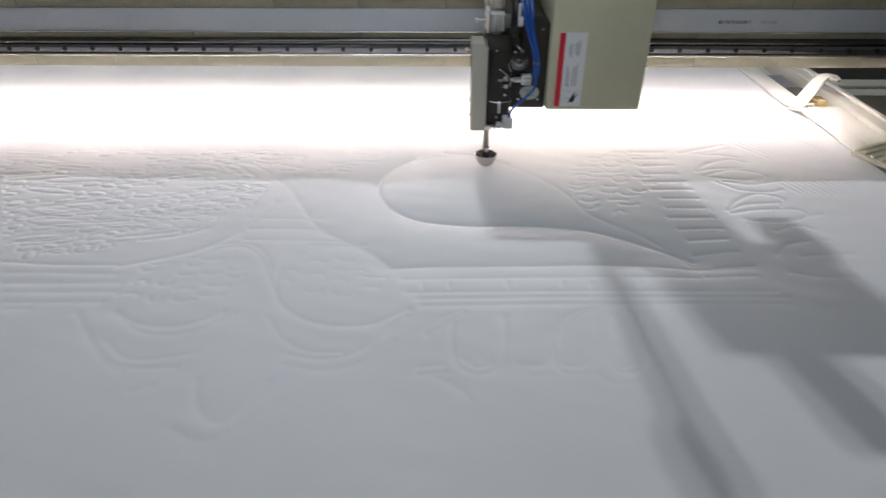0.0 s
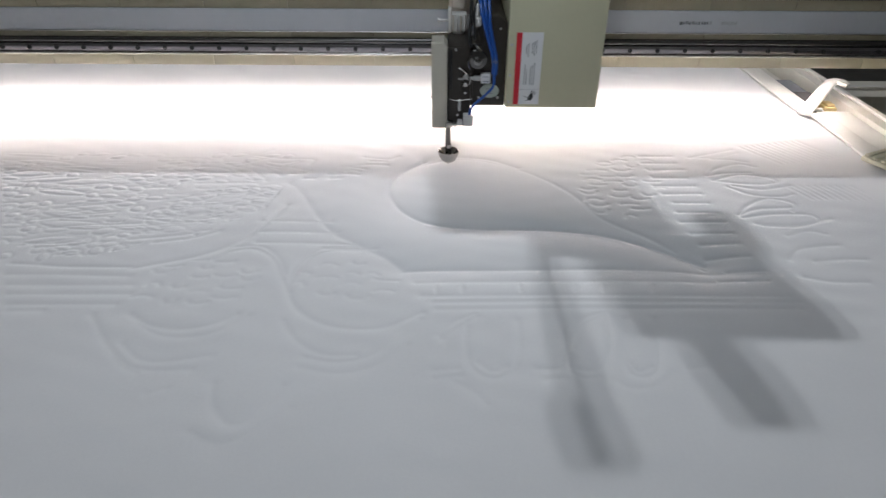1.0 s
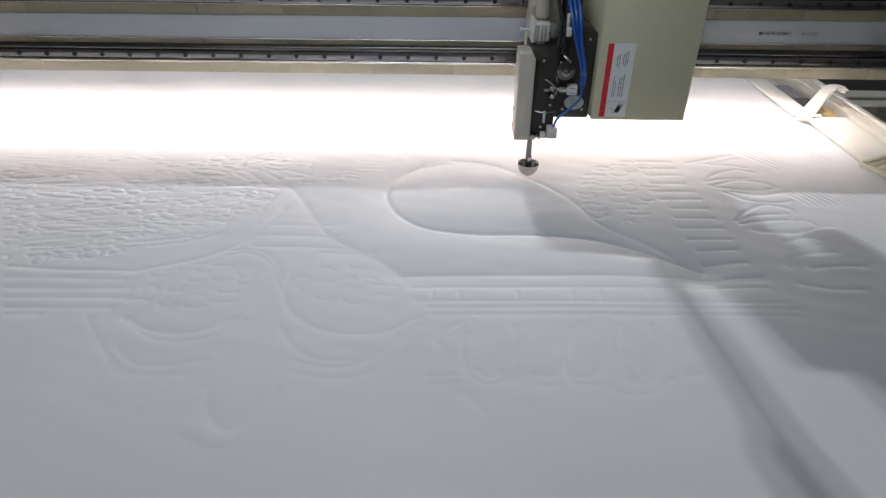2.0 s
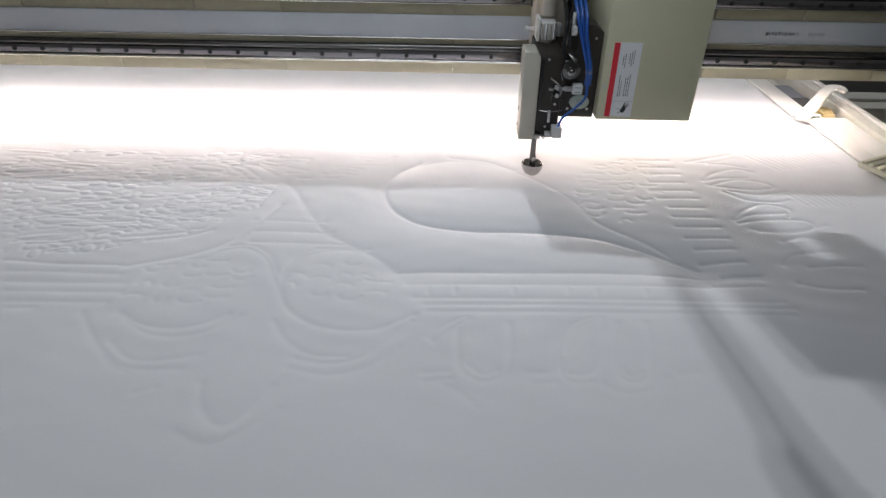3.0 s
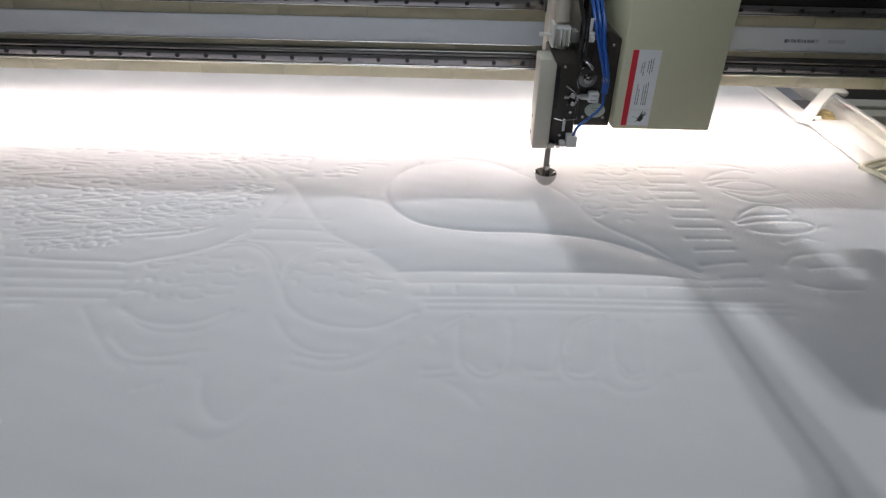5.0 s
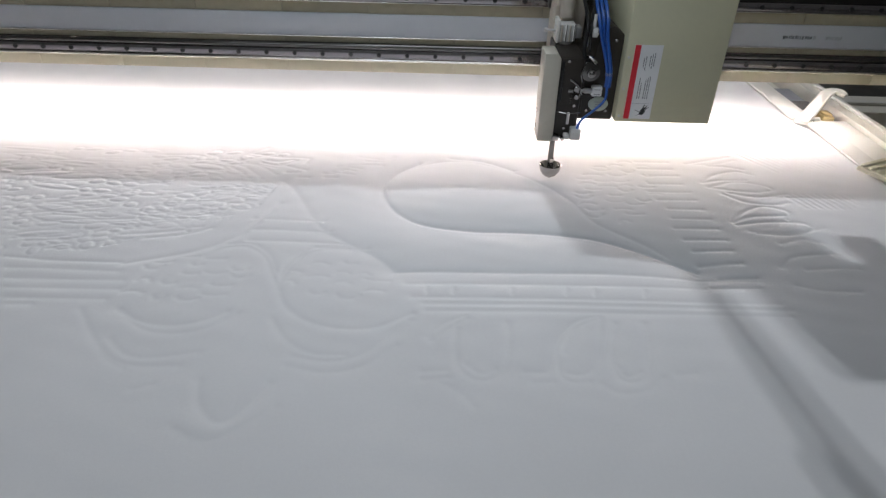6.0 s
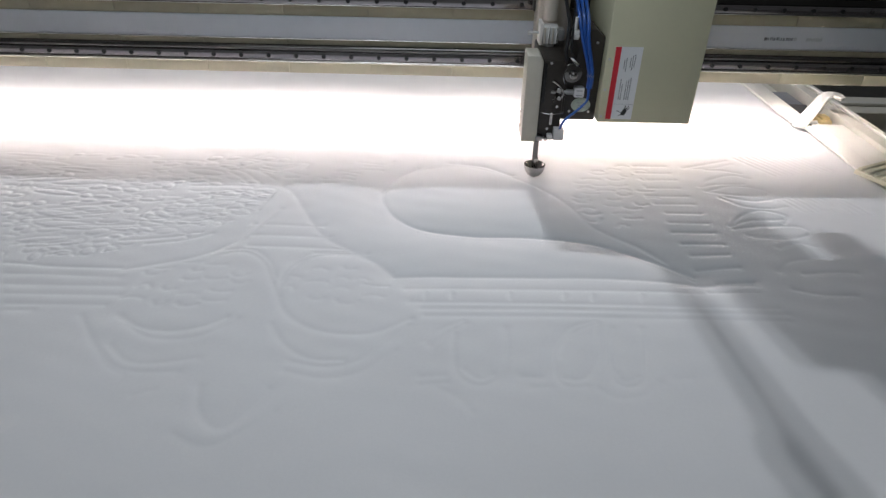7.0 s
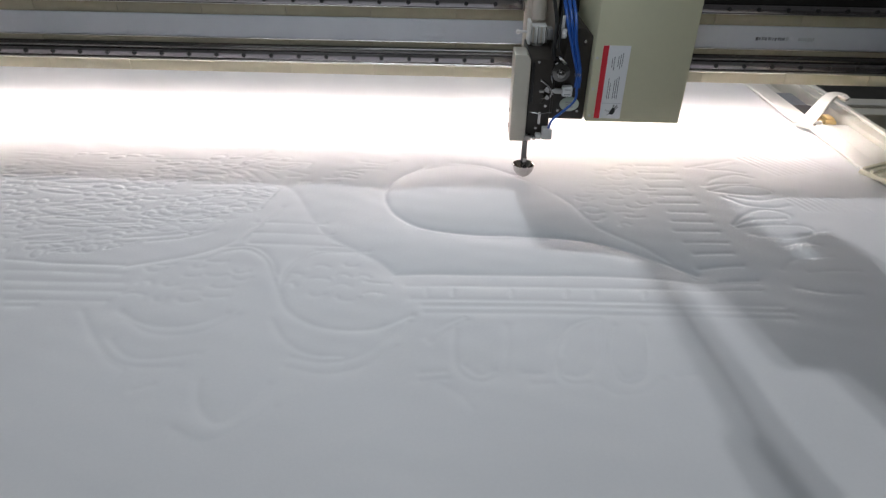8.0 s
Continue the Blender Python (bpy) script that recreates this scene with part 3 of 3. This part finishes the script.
# ---- frame that holds the cloth ----
def side_frame():
    f = root("side_frame", 1.08, 0.0, 0.0)
    part("channel", join(box(1.048, 1.165, -1.3, 1.0, -0.055, -0.03, 0.003), box(1.125, 1.165, -1.3, 1.0, -0.03, 0.016, 0.004)), RAILWHITE, f, "white enamelled channel rail")
    part("ledge", box(1.150, 1.164, -1.3, 1.0, 0.016, 0.024, 0.003), IVORY, f)
    part("clamp_strip", box(1.008, 1.054, -0.20, 0.078, 0.0074, 0.0140, 0.0030, 3), IVORY, f, "long white edge clamp strip")
    part("clamp_strip", box(0.990, 1.040, 0.085, 0.66, 0.0070, 0.0140, 0.0030, 3), IVORY, f, "long white edge clamp strip")
    part("spacer", box(1.028, 1.050, -0.20, 0.66, -0.03, 0.0070, 0.001), RAILWHITE, f)
    part("pad", box(1.058, 1.112, 0.185, 0.252, -0.03, -0.002, 0.002), FOAM, f, "dark grey felt pad")
    part("pad", box(1.062, 1.110, 0.255, 0.36, -0.03, -0.004, 0.002), PAD, f, "blue-grey plastic pad")
    part("cover", box(1.058, 1.122, -0.20, 0.085, -0.03, 0.008, 0.007, 3), IVORY, f)
    part("screw", rod((1.026, 0.055, 0.0130), 0.004, 0.003), CHROME, f)
    for y in (-1.25, 0.95):
        part("leg", box(1.075, 1.14, y - 0.03, y + 0.03, FLOOR, -0.055, 0.004), CREAM, f)
    return tagged(f, "white side rail with clamp strip along the quilt edge", "frame rail")


side_frame()


def strap(points, width, thick, step=0.004):
    """Flat bar with rounded edges along a smooth line, lying on its broad side; it narrows at the tip."""
    line = [Vector(p) for p in smooth_line(points, step)]
    bm = bmesh.new()
    rings = []
    for i, p in enumerate(line):
        d = (line[min(i + 1, len(line) - 1)] - line[max(i - 1, 0)]).normalized()
        side = d.cross(Vector((0, 0, 1))).normalized()
        up = side.cross(d)
        h = width / 2 * min(1.0, 0.55 + 0.15 * (len(line) - 1 - i))
        e = thick / 2
        rings.append([bm.verts.new(p + side * a + up * b) for a, b in ((-h, -0.4 * e), (-h + 0.6 * e, -e), (h - 0.6 * e, -e), (h, -0.4 * e), (h, 0.4 * e), (h - 0.6 * e, e), (-h + 0.6 * e, e), (-h, 0.4 * e))])
    for a, b in zip(rings, rings[1:]):
        for k in range(8):
            bm.faces.new((a[k], a[(k + 1) % 8], b[(k + 1) % 8], b[k]))
    bm.faces.new(rings[0][::-1])
    bm.faces.new(rings[-1])
    bmesh.ops.recalc_face_normals(bm, faces=list(bm.faces))
    return bm


def clamp_lever():
    c = root("clamp_lever", 1.02, 0.07, 0.0165)
    part("handle", strap([(0.992, 0.040, 0.017), (1.022, 0.075, 0.024), (1.062, 0.120, 0.036), (1.096, 0.158, 0.046), (1.116, 0.172, 0.050), (1.130, 0.168, 0.051), (1.142, 0.152, 0.046)], 0.030, 0.009), IVORY, c)
    part("pivot", rod((0.998, 0.060, 0.019), 0.0045, 0.045, "x"), WHITE, c)
    return tagged(c, "white curved clamp lever swung up on the side rail", "clamp")


clamp_lever()
solid("latch_block", join(box(1.072, 1.104, 0.098, 0.140, -0.03, 0.010, 0.005, 3), box(1.078, 1.099, 0.103, 0.134, 0.008, 0.016, 0.004, 3)), AMBER,
      "amber plastic latch block on the side rail", "latch")


def corner_block():
    c = root("corner_block", 1.07, -0.2, 0.0125)
    turn = Matrix.Translation((1.07, -0.168, 0)) @ Matrix.Rotation(radians(27), 4, "Z")
    slab = box(-0.092, 0.085, -0.085, 0.0, 0.0125, 0.0225, 0.003)
    bmesh.ops.transform(slab, matrix=turn, verts=slab.verts)
    part("body", slab, WOOD, c)
    for k in range(5):
        ridge = box(-0.089, 0.082, -0.0095, 0.0, 0.0215, 0.0275, 0.0028)
        bmesh.ops.transform(ridge, matrix=turn @ Matrix.Translation((0, -0.003 - 0.0165 * k, 0)), verts=ridge.verts)
        part("ridge", ridge, WOOD, c)
    return tagged(c, "pale ridged wooden corner block clamped over the quilt edge", "block")


corner_block()


def far_frame(name, x0, x1, y0, y1, legs):
    f = root(name, (x0 + x1) / 2, (y0 + y1) / 2, -0.03)
    part("bar", box(x0, x1, y0, y1, -0.055, 0.01, 0.004), RAILWHITE, f)
    for x, y in legs:
        part("leg", box(x - 0.03, x + 0.03, y - 0.03, y + 0.03, FLOOR, -0.055, 0.004), CREAM, f)
    tagged(f, "white enamelled rail of the quilt frame", "frame rail")


far_frame("front_frame", -1.55, 1.04, -1.44, -1.34, [(-1.0, -1.39), (0.6, -1.39)])
far_frame("back_frame", -1.55, 1.04, 0.76, 0.86, [(-1.0, 0.81), (0.6, 0.81)])
far_frame("left_frame", -1.62, -1.51, -1.33, 0.75, [(-1.565, -1.0), (-1.565, 0.5)])


# ---- the travelling beam ----
def beam():
    b = root("machine_beam", 0.0, 0.0, 0.13)
    L, R = -2.2, 2.2
    part("body", box(L, R, 0.012, 0.16, 0.165, 0.385, 0.002), CREAM, b, "cream enamelled beam")
    part("light_tray", box(L, R, 0.012, 0.16, 0.157, 0.165), WHITE, b)
    part("led_tube", rod((-1.6, 0.03, 0.1238), 0.0075, 2.66, "x", 0.001, 16), LED, b, "glowing white LED tube")
    # Added hidden plate: cuts the tube's light to the back, bounces some forward.
    part("added_light_baffle", box(L, R, 0.0450, 0.0475, 0.1203, 0.157), WHITE, b, "unseen white plate added to hold back rear light")
    for x in (-1.5, -0.9, -0.3, 0.3, 0.9):
        part("lamp_clip", box(x - 0.006, x + 0.006, 0.024, 0.036, 0.130, 0.157), WHITE, b)
    part("lip", join(box(L, R, -0.012, 0.010, 0.1525, 0.1552, 0.0008), rod((L, -0.0122, 0.1528), 0.0025, R - L, "x", 0.0003, 16)), LIP, b, "bright folded lip")
    part("lip", join(box(L, R, -0.003, 0.010, 0.1980, 0.1996, 0.0005), rod((L, -0.0030, 0.1986), 0.0012, R - L, "x", 0.0002, 12)), LIP, b, "bright folded lip")
    part("lip", box(L, R, -0.0122, 0.010, 0.2698, 0.2714, 0.0005), LIP, b, "bright folded lip")
    part("shaft", rod((L, -0.0005, 0.1788), 0.0075, R - L, "x", 0.0005, 20), SHAFT, b, "dark polished shaft")
    for x in (L, R - 0.10):
        part("upright", box(x, x + 0.10, 0.17, 0.39, FLOOR + 0.06, 0.30, 0.006), CREAM, b)
        part("cross_arm", box(x, x + 0.10, 0.02, 0.17, 0.15, 0.30, 0.006), CREAM, b)
        for y in (0.21, 0.35):
            part("roller", rod((x + 0.03, y, FLOOR + 0.03), 0.03, 0.04, "x"), DARK, b)
    # Near-black strip set above each rail.
    part("channel", box(L, R, 0.004, 0.012, 0.1715, 0.196), RECESS, b, "near-black channel")
    part("channel", box(L, R, 0.004, 0.012, 0.284, 0.30), RECESS, b, "near-black channel")
    for z0, z1 in ((0.1555, 0.1725), (0.2715, 0.2885)):
        part("rail", box(L, R, -0.010, 0.006, z0, z1, 0.0012), STEEL, b, "ground steel guide rail")
    return b


BEAM = beam()


def beam_pieces(b):
    """Cover strips, rail screws: one mesh each, many objects."""
    o = origin(b)
    strips = {}
    for key, z0, z1, y0 in (("low", 0.1245, 0.1525, 0.0), ("mid", 0.185, 0.1978, 0.002), ("high", 0.2457, 0.2696, 0.002), ("top", 0.302, 0.384, 0.002)):
        # a rebate at each end keeps the lamp's light out of the joint
        bm = join(box(-0.0896, 0.0896, y0, y0 + 0.0045, z0, z1, 0.0008), box(-0.08999, 0.08999, y0 + 0.0042, 0.012, z0 - (0.0011 if key == "low" else 0.0), z1))
        bmesh.ops.translate(bm, verts=bm.verts, vec=(0, -o.y, -o.z))
        strips[key] = mesh_of("cover_strip", bm, CREAM_COVER if key == "low" else OLIVE_COVER)
    bm = rod((0, -0.0098, 0), 0.0046, 0.002, "y", 0.0003, 12)
    screw = mesh_of("screw", bm, BLACK)
    for k in range(-11, 12):
        for key in strips:
            ob = new("cover_strip", strips[key])
            ob.parent, ob.location = b, (0.09 + 0.18 * k, 0, 0)
    for k in range(-34, 35):
        for z in (0.164, 0.280):
            ob = new("screw", screw)
            ob.parent, ob.location = b, (0.0205 + 0.06 * k, 0, z - o.z)


beam_pieces(BEAM)
tagged(BEAM, "cream machine beam with two screwed steel rails and lit underside", "machine beam")


def lower_beam():
    b = root("lower_beam", 0.0, 0.42, -0.16)
    part("body", box(-2.2, 2.2, 0.385, 0.53, -0.150, -0.069, 0.004), RAILWHITE, b)
    part("rail", box(-2.2, 2.2, 0.44, 0.46, -0.069, -0.060, 0.002), WHITE, b)
    return tagged(b, "cream lower machine beam under the quilt", "machine beam")


LOWER = lower_beam()


def belt():
    b = root("cover_belt", 0.3, 0.0, 0.22)
    part("band", box(-2.0, 2.6, -0.001, 0.004, 0.200, 0.2455, 0.0006), BELT, b)
    rnd = random.Random(4)
    x, z = 0.7536, 0.2165
    while x < 0.877:
        w = rnd.uniform(0.0016, 0.0042)
        if not 0.822 < x < 0.842:
            lift = rnd.uniform(0.0, 0.0015)
            part("print_bar", box(x, x + w, -0.0018, -0.0012, z + lift, z + rnd.uniform(0.0062, 0.0082)), INK if x < 0.757 else GREYINK if x < 0.815 else FADED, b)
        x += w + rnd.choice((0.0008, 0.0012, 0.0024))
    return tagged(b, "pale grey cover belt with a line of faded print", "belt")


BELT_STRIP = belt()


# ---- the sewing head ----
def head():
    q = root("quilting_head", 0.26, -0.2535, 0.0)
    part("housing", box(0.3655, 0.5365, -0.26, -0.02, 0.1235, 0.37, 0.002), CREAM, q, "cream sheet-metal motor housing")
    part("casting", join(prism([(0.262, 0.1175), (0.3655, 0.1175), (0.3655, 0.272), (0.348, 0.285), (0.326, 0.285), (0.318, 0.232), (0.262, 0.232)], -0.235, -0.03, 0.003), box(0.2566, 0.30, -0.25, -0.10, 0.083, 0.234, 0.003), box(0.296, 0.304, -0.247, -0.23, 0.13, 0.20, 0.002)), DARK, q, "charcoal cast arm")
    plate = part("face_plate", prism([(0.2275, 0.082), (0.2565, 0.082), (0.2565, 0.234), (0.250, 0.243), (0.2275, 0.243)], -0.262, -0.205, 0.002), PLATE, q, "warm grey face plate")
    for z in (0.10, 0.13):
        part("screw", rod((0.2255, -0.225, z), 0.004, 0.004, "x"), CHROME, plate)
    # needle bar and bell-shaped foot
    part("needle_bar", rod((0.2585, -0.2535, 0.035), 0.0052, 0.06), SHAFT, q, "dark polished steel needle bar")
    part("presser_foot", lathe((0.2595, -0.2535, 0), [(0.003, 0.0085), (0.0085, 0.009), (0.0135, 0.0125), (0.0180, 0.0195), (0.0204, 0.028), (0.0207, 0.0325), (0.0196, 0.033), (0.0170, 0.028), (0.0120, 0.021), (0.0060, 0.020), (0.0055, 0.046)]), FOOT, q, "polished bell-shaped presser foot")
    part("needle", rod((0.2595, -0.2535, 0.004), 0.0010, 0.02), CHROME, q)
    # warning label
    lab = part("label", box(0.3795, 0.4275, -0.2612, -0.2600, 0.1305, 0.262), LABEL, q, "white warning label with a red band")
    part("red_band", box(0.3795, 0.3895, -0.2616, -0.2612, 0.1305, 0.262), RED, lab)
    rnd = random.Random(8)
    for x, z0, z1 in ((0.398, 0.224, 0.240), (0.4015, 0.219, 0.243), (0.4085, 0.226, 0.244), (0.412, 0.222, 0.247), (0.4155, 0.226, 0.249),
                      (0.397, 0.168, 0.206), (0.4005, 0.168, 0.196), (0.4075, 0.168, 0.203), (0.411, 0.168, 0.205), (0.4145, 0.168, 0.208)):
        z = z0
        while z < z1:
            step = min(rnd.uniform(0.003, 0.008), z1 - z)
            part("print_bar", box(x, x + 0.0012, -0.2616, -0.2612, z, z + step), GREYINK, lab)
            z += step + 0.0011
    part("divider", box(0.3905, 0.4265, -0.2615, -0.2612, 0.1590, 0.1594), FADED, lab)
    mark = [prism([(0.406, 0.139), (0.413, 0.138), (0.417, 0.145), (0.414, 0.151), (0.409, 0.148)], -0.2616, -0.2612)]
    for x0, z0, x1, z1 in ((0.411, 0.148, 0.414, 0.157), (0.414, 0.149, 0.419, 0.156), (0.415, 0.147, 0.422, 0.153), (0.408, 0.143, 0.398, 0.147), (0.409, 0.140, 0.402, 0.137)):
        mark.append(prism([(x0 - 0.0012, z0), (x0 + 0.0012, z0), (x1 + 0.0007, z1), (x1 - 0.0007, z1)], -0.2616, -0.2612))
    part("pictogram", join(*mark), INK, lab)
    for z in (0.135, 0.185, 0.24):
        part("rivet", rod((0.3715, -0.26, z), 0.0024, 0.0015, "y", 0.0004), ALU, q)
    for z in (0.155, 0.19, 0.225, 0.29):
        part("side_bolt", rod((0.5365, -0.24, z), 0.004, 0.004, "x"), BLACK, q)
    # thread tension, connectors, clear filter
    wheel = part("tension_wheel", lathe((0.312, -0.235, 0.21), [(0.015, 0), (0.0165, 0.003), (0.0165, 0.006), (0.010, 0.009), (0.0165, 0.013), (0.0165, 0.016), (0.007, 0.018), (0.006, 0.022)], "y"), SHAFT, q, "dark steel thread tension wheel")
    part("nut", lathe((0.312, -0.256, 0.21), [(0.0075, 0), (0.0075, 0.006), (0.005, 0.007), (0.004, 0.012), (0.002, 0.013)], "y", 8), CHROME, wheel)
    part("wire_arm", tube([(0.300, -0.256, 0.222), (0.294, -0.258, 0.208), (0.298, -0.258, 0.194)], 0.0010, 6), CHROME, wheel)
    plug = part("connector", box(0.3190, 0.3370, -0.252, -0.235, 0.166, 0.184, 0.002), LABEL, q)
    part("collar", join(rod((0.305, -0.246, 0.175), 0.0050, 0.014, "x"), rod((0.299, -0.246, 0.175), 0.0032, 0.007, "x")), ALU, plug)
    part("slot", box(0.3225, 0.3335, -0.2526, -0.2519, 0.1700, 0.1712), FADED, plug)
    part("slot", box(0.3225, 0.3335, -0.2526, -0.2519, 0.1785, 0.1797), FADED, plug)
    oval = lathe((0, -0.235, 0), [(0.018, 0), (0.018, 0.002), (0.0165, 0.0025)], "y")
    bmesh.ops.scale(oval, verts=oval.verts, vec=(1, 1, 0.74))
    bmesh.ops.translate(oval, verts=oval.verts, vec=(0.3365, 0, 0.1475))
    badge = part("badge", oval, BADGE, q, "oval pale green badge")
    for x0, x1, z in ((0.329, 0.345, 0.151), (0.331, 0.342, 0.1465), (0.330, 0.344, 0.142)):
        part("print_bar", box(x0, x1, -0.2380, -0.2375, z, z + 0.0014), FADED, badge)
    clip = part("thread_clip", join(box(0.287, 0.306, -0.27, -0.25, 0.089, 0.110, 0.002), box(0.276, 0.286, -0.268, -0.25, 0.089, 0.097, 0.002)), FROST, q)
    part("wire", tube([(0.262, -0.262, 0.140), (0.275, -0.268, 0.139), (0.302, -0.262, 0.140)], 0.0009, 6), CHROME, clip)
    part("post", rod((0.2795, -0.264, 0.118), 0.0025, 0.022), ALU, clip)
    part("linkage", join(box(0.276, 0.298, -0.252, -0.24, 0.172, 0.179, 0.002), rod((0.283, -0.245, 0.16), 0.003, 0.035), rod((0.290, -0.25, 0.18), 0.005, 0.008, "y")), CHROME, q)
    part("take_up_lever", tube([(0.300, -0.24, 0.232), (0.306, -0.255, 0.238), (0.318, -0.262, 0.228)], 0.0028, 8), CHROME, q)
    filt = part("air_filter", join(box(0.2635, 0.2925, -0.166, -0.132, 0.240, 0.271, 0.002), rod((0.277, -0.149, 0.229), 0.012, 0.016)), FROST, q, "frosted silver air filter bowl")
    for k in range(4):
        part("rib", rod((0.2665 + 0.0074 * k, -0.1672, 0.2405), 0.0017, 0.030, "z", 0.0004, 10), LIP if k % 2 else GREYCAST, filt)
    part("end_cap", box(0.257, 0.2625, -0.168, -0.130, 0.238, 0.279, 0.0012), IVORY, filt)
    part("end_cap", box(0.2935, 0.3035, -0.163, -0.135, 0.246, 0.266, 0.0012), ALU, filt)
    part("knob", join(rod((0.238, -0.149, 0.257), 0.0026, 0.019, "x"), rod((0.236, -0.149, 0.257), 0.0042, 0.006, "x")), ALU, filt)
    # needle clamp, spring, guides and screws
    part("needle_clamp", join(box(0.252, 0.268, -0.262, -0.246, 0.083, 0.094, 0.0015), rod((0.268, -0.254, 0.089), 0.0028, 0.012, "x"), rod((0.272, -0.268, 0.093), 0.0035, 0.008, "y")), CHROME, q)
    part("spring", tube([(0.2835 + 0.0035 * math.cos(k * 1.57), -0.248 + 0.0035 * math.sin(k * 1.57), 0.150 + 0.0011 * k) for k in range(18)], 0.0007, 6, 0.004), CHROME, q)
    part("thread_guide", join(rod((0.290, -0.256, 0.168), 0.0042, 0.010, "y"), box(0.284, 0.300, -0.250, -0.246, 0.163, 0.175, 0.001)), CHROME, q)
    part("lever_arm", tube([(0.278, -0.252, 0.196), (0.291, -0.256, 0.188), (0.300, -0.252, 0.170)], 0.0022, 8), CHROME, q)
    part("slot", box(0.2605, 0.2655, -0.2512, -0.249, 0.155, 0.228, 0.0005), BLACK, q)
    for x, z in ((0.272, 0.228), (0.290, 0.148), (0.276, 0.105), (0.352, 0.262), (0.352, 0.135), (0.316, 0.135)):
        part("cap_screw", rod((x, -0.2495 if x < 0.30 else -0.2345, z), 0.0028, 0.003, "y", 0.0004, 12), CHROME, q)
    part("carriage", box(0.39, 0.53, -0.022, -0.0105, 0.152, 0.30, 0.002), DARK, q)
    part("bracket", join(box(0.258, 0.319, -0.10, -0.04, 0.20, 0.36, 0.003), box(0.262, 0.276, -0.108, -0.098, 0.29, 0.35, 0.002)), GREYCAST, q, "warm grey valve bracket")
    part("cylinder", rod((0.279, -0.125, 0.276), 0.0135, 0.075), GREYCAST, q, "warm grey air cylinder")
    for k in range(3):
        a, e = 0.328 + 0.0075 * k, (0, 0.004, -0.003)[k]
        part("hose", tube([(a - 0.020, -0.10, 0.40), (a - 0.017, -0.18, 0.345), (a - 0.013, -0.238, 0.302), (0.3235 + 0.0045 * k, -0.249 + e, 0.268), (0.3395 + 0.0026 * k, -0.256 + e, 0.215), (0.3410 + 0.0022 * k, -0.256 + e, 0.186)], 0.0031, 10), BLUE, q, "blue air hose")
        part("hose_end", rod((0.3395 + 0.0026 * k, -0.2565 + e, 0.206), 0.0036, 0.006), ACRYLIC, q)
    part("hose", tube([(0.3430, -0.257, 0.188), (0.341, -0.264, 0.165), (0.324, -0.268, 0.147), (0.303, -0.268, 0.127), (0.297, -0.262, 0.102)], 0.0024, 8), BLUE, q, "thin blue air hose")
    part("cable", tube([(0.292, -0.05, 0.41), (0.300, -0.15, 0.325), (0.2985, -0.238, 0.29), (0.296, -0.245, 0.25), (0.300, -0.250, 0.232)], 0.0036, 8), BLACK, q, "black cable")
    part("cable", tube([(0.312, -0.05, 0.41), (0.316, -0.16, 0.33), (0.304, -0.242, 0.29), (0.306, -0.246, 0.245)], 0.0020, 8), BLACK, q, "black cable")
    part("valve", join(box(0.3065, 0.3165, -0.246, -0.230, 0.268, 0.284, 0.002), rod((0.3115, -0.250, 0.276), 0.0038, 0.005, "y"), rod((0.3095, -0.24, 0.284), 0.003, 0.022)), FROST, q, "white plastic valve")
    part("fitting", join(rod((0.299, -0.238, 0.25), 0.0045, 0.018), rod((0.306, -0.215, 0.268), 0.005, 0.016)), ALU, q)
    # upper works above the beam
    part("back_plate", prism([(0.2536, 0.2755), (0.4018, 0.2755), (0.4034, 0.5301), (0.1975, 0.5301), (0.2002, 0.3418), (0.253, 0.3418)], -0.055, -0.03, 0.003), DARK, q)
    part("back_box", box(0.3317, 0.5347, -0.1, -0.03, 0.37, 0.5461, 0.004), CREAM, q)
    part("cross_head", box(0.3866, 0.6112, -0.1, -0.05, 0.5354, 0.7147, 0.006), CREAM, q, "cream cross head above the beam")
    part("cross_post", box(0.5791, 0.637, -0.1, -0.05, 0.456, 0.5354, 0.004), CREAM, q)
    part("motor", box(0.4305, 0.4859, -0.1, -0.055, 0.7147, 0.8322, 0.008), DARK, q)
    part("thread_stand", tube([(0.3443, -0.09, 0.4612), (0.3273, -0.09, 0.6433), (0.3063, -0.09, 0.8549)], 0.0135, 12, 0.02), ALU, q)
    part("spool", lathe((0.3043, -0.09, 0.8153), [(0.015, 0), (0.021, 0.004), (0.021, 0.046), (0.015, 0.05)]), WHITE, q)
    return tagged(q, "cream and charcoal quilting head with label, hoses and bell foot", "sewing head")


HEAD = head()


# ---- what moves ----
def motions():
    walk(BEAM, [(t, pose(0.0, g, 0.13)) for t, h, g in TRAVEL])
    walk(LOWER, [(t, pose(0.0, 0.42 + g, -0.16)) for t, h, g in TRAVEL])
    walk(BELT_STRIP, [(t, pose(0.3 + h, g, 0.22)) for t, h, g in TRAVEL])
    walk(HEAD, [(t, pose(0.26 + h, -0.2535 + g, 0.0)) for t, h, g in TRAVEL])


motions()
